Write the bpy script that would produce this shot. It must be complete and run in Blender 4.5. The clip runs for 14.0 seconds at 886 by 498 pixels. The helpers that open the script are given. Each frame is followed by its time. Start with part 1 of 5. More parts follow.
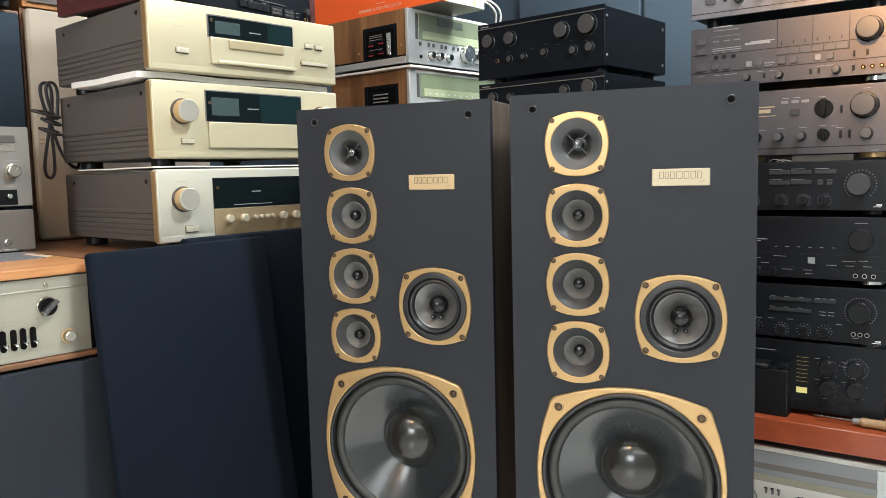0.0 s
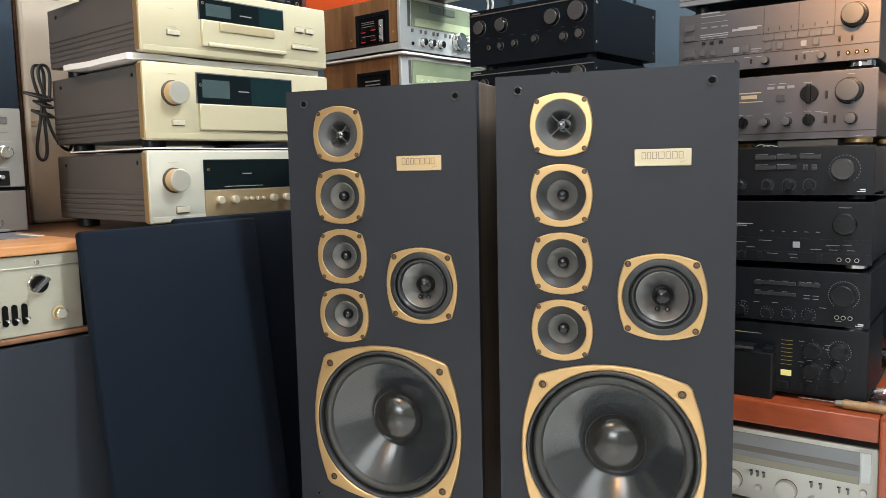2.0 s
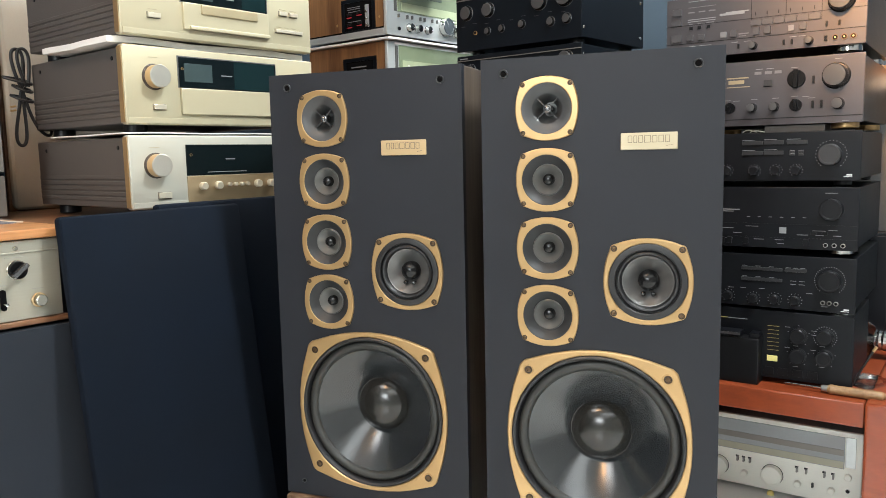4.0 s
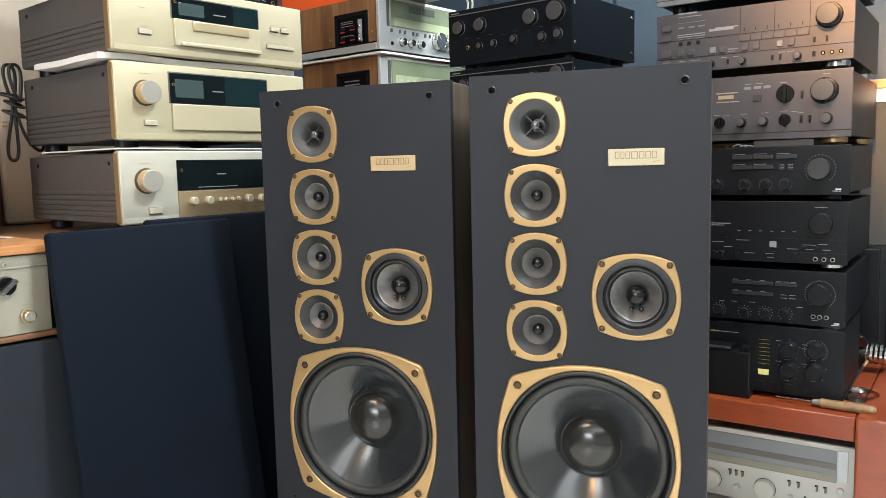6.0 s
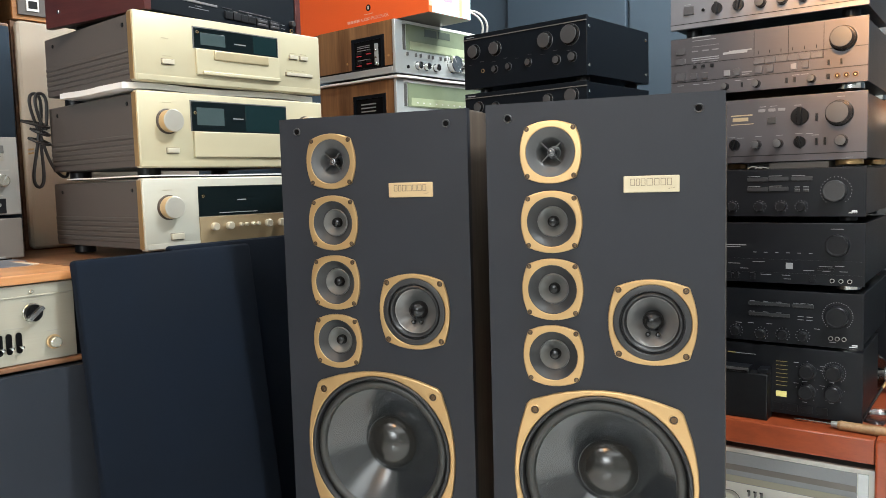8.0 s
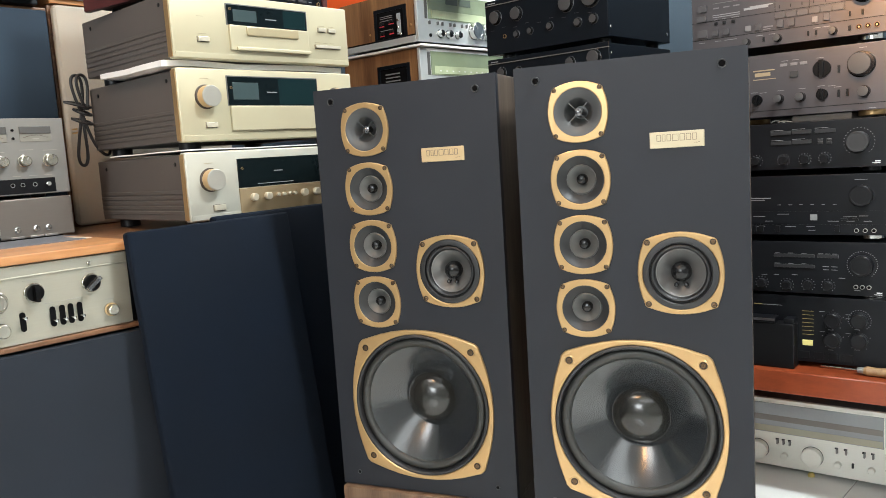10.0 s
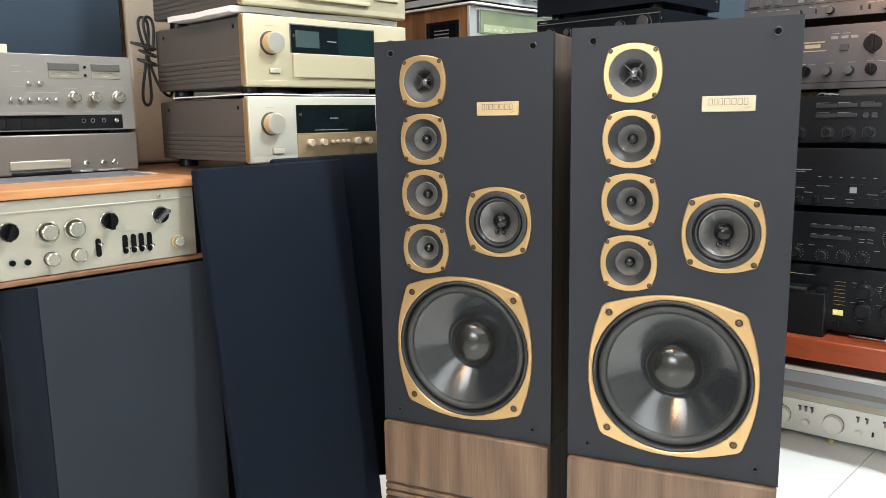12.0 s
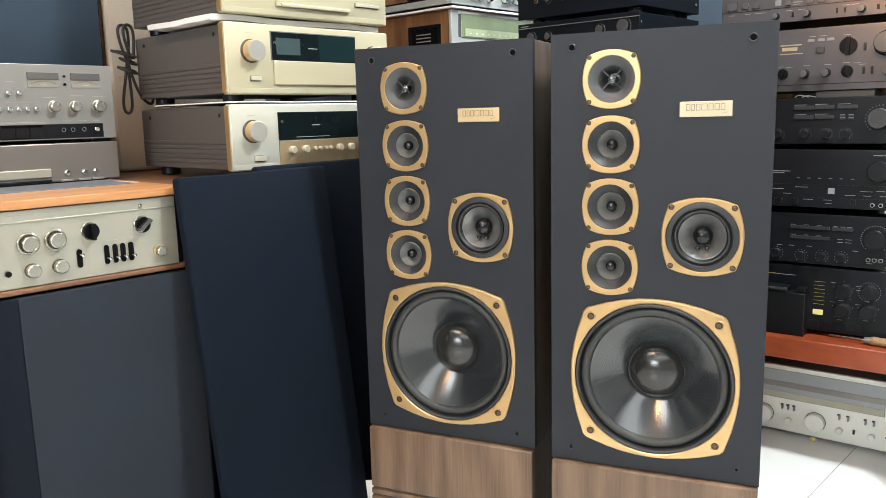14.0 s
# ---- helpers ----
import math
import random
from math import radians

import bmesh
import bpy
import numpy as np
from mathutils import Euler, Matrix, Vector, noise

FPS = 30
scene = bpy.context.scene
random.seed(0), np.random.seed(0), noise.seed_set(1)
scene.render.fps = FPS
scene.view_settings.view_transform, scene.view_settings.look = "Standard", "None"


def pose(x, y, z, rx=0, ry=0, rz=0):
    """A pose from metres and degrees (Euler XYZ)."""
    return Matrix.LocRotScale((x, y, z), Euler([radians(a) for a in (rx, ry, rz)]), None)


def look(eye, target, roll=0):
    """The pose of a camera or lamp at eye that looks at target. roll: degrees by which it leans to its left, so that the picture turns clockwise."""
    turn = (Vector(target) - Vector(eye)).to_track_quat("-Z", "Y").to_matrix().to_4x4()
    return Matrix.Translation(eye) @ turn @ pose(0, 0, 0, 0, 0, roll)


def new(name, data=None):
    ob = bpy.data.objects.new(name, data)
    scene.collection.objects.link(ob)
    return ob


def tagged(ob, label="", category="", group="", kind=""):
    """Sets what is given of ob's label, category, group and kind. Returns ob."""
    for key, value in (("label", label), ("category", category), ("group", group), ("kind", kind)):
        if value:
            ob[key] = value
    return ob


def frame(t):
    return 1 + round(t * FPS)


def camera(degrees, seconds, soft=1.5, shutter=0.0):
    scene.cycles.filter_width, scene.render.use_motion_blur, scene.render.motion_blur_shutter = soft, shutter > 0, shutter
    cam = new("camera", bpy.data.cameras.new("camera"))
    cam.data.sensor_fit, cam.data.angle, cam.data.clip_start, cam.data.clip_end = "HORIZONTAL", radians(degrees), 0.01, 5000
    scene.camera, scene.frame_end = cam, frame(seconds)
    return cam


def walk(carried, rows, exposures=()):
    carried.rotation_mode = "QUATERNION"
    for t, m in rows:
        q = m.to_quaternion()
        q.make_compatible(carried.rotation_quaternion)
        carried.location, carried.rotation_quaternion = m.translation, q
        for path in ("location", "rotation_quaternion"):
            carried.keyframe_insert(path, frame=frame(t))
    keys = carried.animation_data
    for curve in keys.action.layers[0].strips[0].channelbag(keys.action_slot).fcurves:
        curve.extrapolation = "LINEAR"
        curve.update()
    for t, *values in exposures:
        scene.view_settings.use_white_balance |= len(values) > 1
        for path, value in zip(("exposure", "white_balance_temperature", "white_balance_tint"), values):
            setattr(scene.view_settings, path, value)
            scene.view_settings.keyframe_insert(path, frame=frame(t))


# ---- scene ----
EXPOSURES = [(0.0, -0.09), (9.5, -0.08), (11.0, 0.06), (14.0, 0.10)]

cam = camera(59.01, 14.0, 0.6)
PATH = [
    (0.0, -0.0000, -0.0000, 0.9849, -49.000, -5.521, 1.423),
    (0.5, -0.0055, -0.0020, 0.9790, -48.578, -5.755, 1.603),
    (1.0, -0.0135, -0.0085, 0.9732, -48.478, -5.726, 1.466),
    (1.5, -0.0162, -0.0200, 0.9682, -48.725, -5.811, 1.139),
    (2.0, -0.0051, -0.0285, 0.9621, -49.209, -6.026, 1.227),
    (2.5, 0.0010, -0.0261, 0.9569, -49.640, -6.464, 1.064),
    (3.0, 0.0042, -0.0262, 0.9532, -49.840, -6.739, 1.060),
    (5.3, 0.0116, -0.0362, 0.9542, -49.997, -6.770, 1.423),
    (5.5, 0.0123, -0.0404, 0.9563, -50.028, -6.573, 1.345),
    (6.0, 0.0165, -0.0404, 0.9608, -50.170, -6.006, 1.300),
    (6.5, 0.0106, -0.0350, 0.9638, -49.755, -5.411, 1.227),
    (7.0, 0.0013, -0.0431, 0.9688, -49.237, -4.706, 0.952),
    (7.2, -0.0012, -0.0471, 0.9707, -49.126, -4.454, 0.877),
    (9.3, 0.0072, -0.0467, 0.9957, -48.778, -5.952, 3.541),
    (9.5, -0.0065, -0.0526, 0.9808, -48.608, -5.986, 3.666),
    (10.0, -0.0612, -0.0690, 0.9712, -47.776, -6.990, 3.637),
    (10.5, -0.1072, -0.0847, 0.9605, -46.554, -8.457, 3.554),
    (11.0, -0.1186, -0.0864, 0.9541, -46.246, -9.766, 3.189),
    (11.5, -0.1199, -0.0846, 0.9535, -46.569, -9.835, 1.988),
    (12.0, -0.1518, -0.0786, 0.9544, -45.711, -9.575, 0.952),
    (12.5, -0.1731, -0.0850, 0.9588, -44.674, -9.419, 1.215),
    (13.0, -0.1701, -0.0916, 0.9609, -45.042, -9.623, 1.638),
    (13.5, -0.1502, -0.0950, 0.9651, -45.965, -9.929, 1.836),
    (14.0, -0.1490, -0.0886, 0.9677, -46.766, -9.601, 1.460),
]
walk(cam, [(t, pose(x, y, z, 90 + pitch, roll, yaw)) for t, x, y, z, yaw, pitch, roll in PATH], EXPOSURES)

# ---- lights ----
world = bpy.data.worlds.new("world")
scene.world = world
world.use_nodes = True
world.node_tree.nodes["Background"].inputs[0].default_value = (0.9, 0.95, 1.0, 1)
world.node_tree.nodes["Background"].inputs[1].default_value = 0.045


def area(name, at, target, sx, sy, watts, col):
    d = bpy.data.lights.new(name, "AREA")
    d.shape, d.size, d.size_y, d.energy, d.color = "RECTANGLE", sx, sy, watts, col
    o = new(name, d)
    o.matrix_world = look(at, target)
    return o


def spot(name, at, target, degrees, watts, col):
    d = bpy.data.lights.new(name, "SPOT")
    d.spot_size, d.spot_blend, d.shadow_soft_size, d.energy, d.color = radians(degrees), 0.9, 0.16, watts, col
    o = new(name, d)
    o.matrix_world = look(at, target)
    return o


area("ceiling_lamp", (-0.70, -0.85, 2.66), (-0.50, -0.6, 0), 2.4, 1.4, 40, (0.92, 0.98, 1.0))
area("ceiling_lamp_far", (-4.0, -0.5, 2.62), (-1.6, -0.2, 0), 1.7, 2.8, 290, (0.92, 0.98, 1.0))
area("ceiling_lamp_corner", (2.40, 0.95, 2.66), (2.40, 0.95, 0), 0.6, 0.6, 76, (0.92, 0.98, 1.0))
area("ceiling_lamp_side", (1.28, -0.20, 2.66), (1.28, -0.20, 0), 0.24, 0.55, 98, (0.915, 0.98, 1.0))
area("warm_ceiling_lamp", (-0.35, 0.72, 2.62), (-0.1, 0.75, 0), 0.28, 0.34, 22, (1.0, 0.55, 0.25))
# unseen spot, added for the orange glow at the stack's right end
spot("added_warm_spot", (-0.90, -0.12, 2.60), (2.03, 0.330, 1.43), 12.5, 2300, (1.0, 0.50, 0.16))
# unseen fill, added to brighten the back left
area("fill_light_left", (-0.6, 1.2, 2.66), (-0.6, 1.2, 0), 0.6, 0.6, 15, (0.94, 0.98, 1.0))


# ---- materials ----
def surf(name, col, rough=0.5, metal=0.0, var=0.10, scale=6.0, grain=0.04, gscale=220.0, bump=0.0, coat=0.0, spec=0.5, stretch=(1, 1, 1), rvar=0.12):
    m = bpy.data.materials.new(name)
    m.use_nodes = True
    nt = m.node_tree
    n, l = nt.nodes, nt.links
    b = n["Principled BSDF"]
    tc = n.new("ShaderNodeTexCoord")
    mp = n.new("ShaderNodeMapping")
    mp.inputs["Scale"].default_value = stretch
    l.new(tc.outputs["Object"], mp.inputs["Vector"])
    big, fine = n.new("ShaderNodeTexNoise"), n.new("ShaderNodeTexNoise")
    big.inputs["Scale"].default_value, big.inputs["Detail"].default_value = scale, 4
    fine.inputs["Scale"].default_value, fine.inputs["Detail"].default_value = gscale, 3
    for k in (big, fine):
        l.new(mp.outputs[0], k.inputs["Vector"])
    a = n.new("ShaderNodeMath")
    a.operation = "MULTIPLY_ADD"
    l.new(big.outputs[0], a.inputs[0])
    a.inputs[1].default_value, a.inputs[2].default_value = 2 * var, 1 - var
    f = n.new("ShaderNodeMath")
    f.operation = "MULTIPLY_ADD"
    l.new(fine.outputs[0], f.inputs[0])
    f.inputs[1].default_value, f.inputs[2].default_value = 2 * grain, -grain
    s = n.new("ShaderNodeMath")
    l.new(a.outputs[0], s.inputs[0])
    l.new(f.outputs[0], s.inputs[1])
    mx = n.new("ShaderNodeVectorMath")
    mx.operation = "SCALE"
    mx.inputs[0].default_value = col
    l.new(s.outputs[0], mx.inputs["Scale"])
    l.new(mx.outputs[0], b.inputs["Base Color"])
    r = n.new("ShaderNodeMath")
    r.operation = "MULTIPLY_ADD"
    l.new(big.outputs[0], r.inputs[0])
    r.inputs[1].default_value, r.inputs[2].default_value = rvar * rough * 2, rough * (1 - rvar)
    l.new(r.outputs[0], b.inputs["Roughness"])
    b.inputs["Metallic"].default_value = metal
    b.inputs["Coat Weight"].default_value = coat
    b.inputs["Specular IOR Level"].default_value = spec
    if bump:
        bp = n.new("ShaderNodeBump")
        bp.inputs["Strength"].default_value, bp.inputs["Distance"].default_value = bump, 0.001
        l.new(fine.outputs[0], bp.inputs["Height"])
        l.new(bp.outputs[0], b.inputs["Normal"])
    return m


def wood(name, dark, light, rough=0.4, along=(1, 1, 0.06), scale=38.0, coat=0.0):
    m = bpy.data.materials.new(name)
    m.use_nodes = True
    nt = m.node_tree
    n, l = nt.nodes, nt.links
    b = n["Principled BSDF"]
    tc, mp = n.new("ShaderNodeTexCoord"), n.new("ShaderNodeMapping")
    mp.inputs["Scale"].default_value = along
    l.new(tc.outputs["Object"], mp.inputs["Vector"])
    g1, g2 = n.new("ShaderNodeTexNoise"), n.new("ShaderNodeTexNoise")
    for k, sc, de, di in ((g1, scale, 6, 0.8), (g2, scale * 6, 3, 0.2)):
        k.inputs["Scale"].default_value, k.inputs["Detail"].default_value, k.inputs["Distortion"].default_value = sc, de, di
        l.new(mp.outputs[0], k.inputs["Vector"])
    add = n.new("ShaderNodeMath")
    add.operation = "MULTIPLY_ADD"
    l.new(g2.outputs[0], add.inputs[0])
    add.inputs[1].default_value = 0.45
    l.new(g1.outputs[0], add.inputs[2])
    ramp = n.new("ShaderNodeValToRGB")
    ramp.color_ramp.elements[0].position, ramp.color_ramp.elements[1].position = 0.5, 0.95
    ramp.color_ramp.elements[0].color, ramp.color_ramp.elements[1].color = (*dark, 1), (*light, 1)
    l.new(add.outputs[0], ramp.inputs[0])
    l.new(ramp.outputs[0], b.inputs["Base Color"])
    b.inputs["Roughness"].default_value = rough
    b.inputs["Coat Weight"].default_value = coat
    b.inputs["Coat Roughness"].default_value = 0.12
    bp = n.new("ShaderNodeBump")
    bp.inputs["Strength"].default_value, bp.inputs["Distance"].default_value = 0.15, 0.0006
    l.new(add.outputs[0], bp.inputs["Height"])
    l.new(bp.outputs[0], b.inputs["Normal"])
    return m


def veneer(name, dark, light, rough):
    """Printed walnut veneer: flame-shaped figure along z with fine pores."""
    m = bpy.data.materials.new(name)
    m.use_nodes = True
    nt = m.node_tree
    n, l = nt.nodes, nt.links
    b = n["Principled BSDF"]
    tc = n.new("ShaderNodeTexCoord")
    stretched = []
    for sc in ((1, 1, 0.16), (1, 1, 0.035)):
        mp = n.new("ShaderNodeMapping")
        mp.inputs["Scale"].default_value = sc
        mp.inputs["Location"].default_value = (0.37, 0.11, 0.05)
        l.new(tc.outputs["Object"], mp.inputs["Vector"])
        stretched.append(mp)
    wave = n.new("ShaderNodeTexWave")
    wave.wave_type, wave.bands_direction, wave.wave_profile = "BANDS", "X", "SIN"
    for k, v in (("Scale", 4.0), ("Distortion", 16.0), ("Detail", 3.0), ("Detail Scale", 1.1), ("Detail Roughness", 0.5)):
        wave.inputs[k].default_value = v
    l.new(stretched[0].outputs[0], wave.inputs["Vector"])
    broad, pores = n.new("ShaderNodeTexNoise"), n.new("ShaderNodeTexNoise")
    for k, sc, de, mp in ((broad, 22.0, 3, stretched[1]), (pores, 330.0, 3, stretched[1])):
        k.inputs["Scale"].default_value, k.inputs["Detail"].default_value = sc, de
        l.new(mp.outputs[0], k.inputs["Vector"])
    total = None
    for out, w in ((wave.outputs["Fac"], 0.36), (broad.outputs[0], 0.62), (pores.outputs[0], 0.62)):
        a = n.new("ShaderNodeMath")
        a.operation = "MULTIPLY_ADD"
        l.new(out, a.inputs[0])
        a.inputs[1].default_value, a.inputs[2].default_value = w, -0.5 * w
        if total:
            l.new(total, a.inputs[2])
            fix = n.new("ShaderNodeMath")
            fix.operation = "SUBTRACT"
            l.new(a.outputs[0], fix.inputs[0])
            fix.inputs[1].default_value = 0.5 * w
            total = fix.outputs[0]
        else:
            total = a.outputs[0]
    ramp = n.new("ShaderNodeMapRange")
    ramp.inputs["From Min"].default_value, ramp.inputs["From Max"].default_value = -0.42, 0.42
    l.new(total, ramp.inputs["Value"])
    mix = n.new("ShaderNodeMix")
    mix.data_type = "RGBA"
    l.new(ramp.outputs[0], mix.inputs[0])
    mix.inputs[6].default_value, mix.inputs[7].default_value = (*dark, 1), (*light, 1)
    l.new(mix.outputs[2], b.inputs["Base Color"])
    b.inputs["Roughness"].default_value = rough
    bp = n.new("ShaderNodeBump")
    bp.inputs["Strength"].default_value, bp.inputs["Distance"].default_value = 0.12, 0.0004
    l.new(pores.outputs[0], bp.inputs["Height"])
    l.new(bp.outputs[0], b.inputs["Normal"])
    return m


def glass(name, tint, rough=0.02):
    m = bpy.data.materials.new(name)
    m.use_nodes = True
    b = m.node_tree.nodes["Principled BSDF"]
    b.inputs["Base Color"].default_value = (*tint, 1)
    b.inputs["Roughness"].default_value = rough
    b.inputs["Transmission Weight"].default_value = 1.0
    b.inputs["IOR"].default_value = 1.45
    return m


M_BAFFLE = surf("black_vinyl_baffle", (0.0140, 0.0158, 0.0212), 0.5, var=0.14, scale=5, grain=0.15, gscale=900, bump=0.12, spec=0.30)
M_BLACKPLASTIC = surf("black_plastic", (0.0062, 0.0062, 0.0070), 0.38, var=0.15, grain=0.05, spec=0.28)
M_RUBBER = surf("black_rubber", (0.012, 0.012, 0.013), 0.42, var=0.15)
M_GOLD = surf("champagne_gold_paint", (0.455, 0.294, 0.134), 0.31, metal=0.66, var=0.08, scale=12, grain=0.05, gscale=1500)
M_CONE = surf("grey_polypropylene_cone", (0.019, 0.0215, 0.024), 0.175, var=0.14, scale=14, grain=0.03, gscale=500, spec=0.9, rvar=0.08)
M_DOME = surf("dust_cap", (0.0175, 0.0168, 0.0150), 0.22, var=0.08, spec=0.64, rvar=0.15)
M_PAPER = surf("grey_paper_cone", (0.085, 0.085, 0.081), 0.32, var=0.12, scale=30, grain=0.08, spec=0.75)
M_MIDCONE = surf("silver_grey_cone", (0.150, 0.148, 0.146), 0.30, metal=0.45, var=0.06)
M_SCREW = surf("bronzed_screw", (0.115, 0.072, 0.040), 0.32, metal=0.8)
M_BADGE = surf("badge_plate", (0.44, 0.375, 0.255), 0.36, metal=0.4, var=0.06, stretch=(0.1, 1, 1))
# same badge plate, with a warm lamp's reflection put into the colour
M_BADGEWARM = surf("warm_lit_badge_plate", (0.54, 0.395, 0.220), 0.36, metal=0.4, var=0.06, stretch=(0.1, 1, 1))
M_JET = surf("jet_black_knob", (0.0022, 0.0022, 0.0026), 0.34, spec=0.16)
M_DARKREFLECT = surf("dark_window_reflection", (0.0060, 0.0165, 0.0180), 0.09, var=0.1, spec=0.3)
M_CONCRETE = surf("grey_rough_board", (0.042, 0.042, 0.041), 0.8, var=0.10, scale=8, grain=0.3, gscale=300, bump=0.5)
M_OCHRE = surf("ochre_print", (0.27, 0.205, 0.065), 0.5)
M_KEYDARK = surf("dark_grey_key", (0.020, 0.020, 0.021), 0.42, metal=0.1)
M_JACKRING = surf("pale_jack_ring", (0.40, 0.38, 0.34), 0.35, metal=0.5)
M_INK = surf("dark_ink", (0.10, 0.08, 0.06), 0.5)
M_BADGEINK = surf("badge_print", (0.15, 0.12, 0.078), 0.45)
M_PINK = surf("pink_print", (0.75, 0.30, 0.38), 0.5)
M_PEACH = surf("peach_print", (0.80, 0.50, 0.30), 0.5)
M_WALNUT = veneer("walnut_vinyl", (0.066, 0.034, 0.019), (0.200, 0.123, 0.073), 0.42)
M_DARKWALNUT = wood("dark_walnut_side", (0.042, 0.030, 0.0215), (0.106, 0.079, 0.058), 0.5, scale=30)
M_WALNUTSIDE = wood("receiver_walnut", (0.12, 0.055, 0.022), (0.30, 0.155, 0.065), 0.35, scale=22)
M_ORANGEWOOD = wood("orange_wood", (0.36, 0.155, 0.055), (0.56, 0.27, 0.11), 0.35, along=(0.06, 1, 1), scale=30, coat=0.2)
M_BROWNWOOD = wood("brown_shelf_wood", (0.11, 0.05, 0.025), (0.24, 0.115, 0.055), 0.4, along=(0.06, 1, 1))
M_REDWOOD = wood("red_lacquered_wood", (0.200, 0.037, 0.013), (0.270, 0.054, 0.018), 0.30, along=(0.35, 0.05, 1), scale=34, coat=0.06)
M_MAHOGANY = wood("mahogany", (0.045, 0.010, 0.009), (0.085, 0.022, 0.018), 0.3, along=(0.06, 0.06, 1), coat=0.3)
M_CHAMPAGNE = surf("champagne_face", (0.455, 0.410, 0.280), 0.42, metal=0.28, var=0.05, scale=4, grain=0.025, gscale=600)
M_SILVERCHAMP = surf("pale_champagne_face", (0.445, 0.435, 0.372), 0.42, metal=0.28, var=0.05, scale=4, grain=0.025, gscale=600)
M_HORN = surf("grey_horn", (0.048, 0.050, 0.052), 0.42, var=0.08, grain=0.05)
M_DRIVERGREY = surf("dark_grey_paper", (0.026, 0.027, 0.0285), 0.42, var=0.12, scale=30, grain=0.08, spec=0.36)
M_SILVERKNOB = surf("turned_silver", (0.44, 0.42, 0.36), 0.26, metal=0.9, var=0.05)
M_CHAMPKNOB = surf("champagne_knob", (0.60, 0.555, 0.44), 0.32, metal=0.45, var=0.04)
M_BRONZE = surf("brown_grey_chassis", (0.098, 0.085, 0.077), 0.5, metal=0.2, var=0.07, grain=0.08, gscale=900, bump=0.15)
M_DISPLAY = surf("display_window", (0.0045, 0.0078, 0.0088), 0.08, var=0.1, spec=0.22)
M_PALEREFLECT = surf("pale_window_reflection", (0.040, 0.060, 0.062), 0.2, var=0.12, spec=0.3)
M_GOLDSTRIP = surf("gold_control_strip", (0.36, 0.275, 0.165), 0.38, metal=0.5, var=0.05)
M_SILVER = surf("brushed_silver", (0.262, 0.254, 0.238), 0.40, metal=0.45, var=0.06, stretch=(0.05, 1, 1), gscale=500)
M_SILVERFACE = surf("silver_champagne_face", (0.405, 0.385, 0.315), 0.36, metal=0.5, var=0.06, stretch=(0.05, 1, 1), gscale=400)
M_CHROME = surf("polished_metal", (0.62, 0.62, 0.60), 0.17, metal=1.0, var=0.04)
M_GREY = surf("grey_metal_face", (0.215, 0.195, 0.175), 0.38, metal=0.6, var=0.05, stretch=(0.05, 1, 1), gscale=400)
M_GREYBRONZE = surf("bronze_grey_face", (0.074, 0.067, 0.071), 0.37, metal=0.6, var=0.06, stretch=(0.05, 1, 1), gscale=500)
M_BLACKFACE = surf("black_brushed_face", (0.0046, 0.0050, 0.0066), 0.42, var=0.14, gscale=600, spec=0.24)
M_BLACKCASE = surf("black_painted_case", (0.0044, 0.0058, 0.0080), 0.45, var=0.12, grain=0.06, gscale=700, bump=0.1, spec=0.32)
M_DARKKNOB = surf("dark_knob", (0.0062, 0.0062, 0.0072), 0.36, spec=0.26)
M_GREYKNOB = surf("grey_knob", (0.021, 0.020, 0.0205), 0.5, metal=0.1)
M_GLOSSBLACK = surf("glossy_black", (0.012, 0.012, 0.013), 0.10, var=0.1, coat=0.5)
M_KEYGREY = surf("grey_key", (0.070, 0.065, 0.067), 0.36, metal=0.4)
M_TICK = surf("white_marking", (0.62, 0.62, 0.60), 0.5)
M_DIMTICK = surf("dim_marking", (0.21, 0.21, 0.21), 0.5)
M_YELLOW = surf("yellow_label", (0.72, 0.62, 0.22), 0.5)
M_RED = surf("red_terminal", (0.55, 0.03, 0.04), 0.35)
M_CLOTHBLUE = surf("blue_black_cloth", (0.0023, 0.0053, 0.0112), 0.88, var=0.45, scale=4, grain=0.25, gscale=1400, bump=0.6, spec=0.15)
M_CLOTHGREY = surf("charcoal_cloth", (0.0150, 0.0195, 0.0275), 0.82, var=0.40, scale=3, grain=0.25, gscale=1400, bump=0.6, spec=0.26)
M_CLOTHTAUPE = surf("taupe_cloth", (0.385, 0.342, 0.282), 0.85, var=0.12, scale=4, grain=0.2, gscale=1200, bump=0.5, spec=0.25)
M_CLOTHNAVY = surf("slate_blue_cloth", (0.022, 0.038, 0.058), 0.8, var=0.2, scale=3, grain=0.2, gscale=1200, bump=0.4, spec=0.25)
M_WALLBLUE = surf("slate_painted_panel", (0.036, 0.056, 0.076), 0.5, var=0.08, scale=2, grain=0.05)
M_WALLPALE = surf("pale_wall", (0.42, 0.42, 0.41), 0.7, var=0.05, scale=2)
M_CEIL = surf("white_ceiling", (0.78, 0.78, 0.76), 0.8, var=0.03, scale=2)
M_TILE = surf("white_floor_tile", (0.78, 0.785, 0.755), 0.18, var=0.05, scale=3, grain=0.012, coat=0.3)
M_GROUT = surf("grey_grout", (0.32, 0.32, 0.30), 0.8)
M_ORANGE = surf("orange_card", (0.85, 0.12, 0.02), 0.5, var=0.03)
M_CYANCARD = surf("pale_cyan_card", (0.50, 0.72, 0.74), 0.5, var=0.05)
M_WHITE = surf("white_paint", (0.78, 0.77, 0.73), 0.5, var=0.04)
M_CREAM = surf("cream_card", (0.60, 0.55, 0.44), 0.6, var=0.06, scale=20)
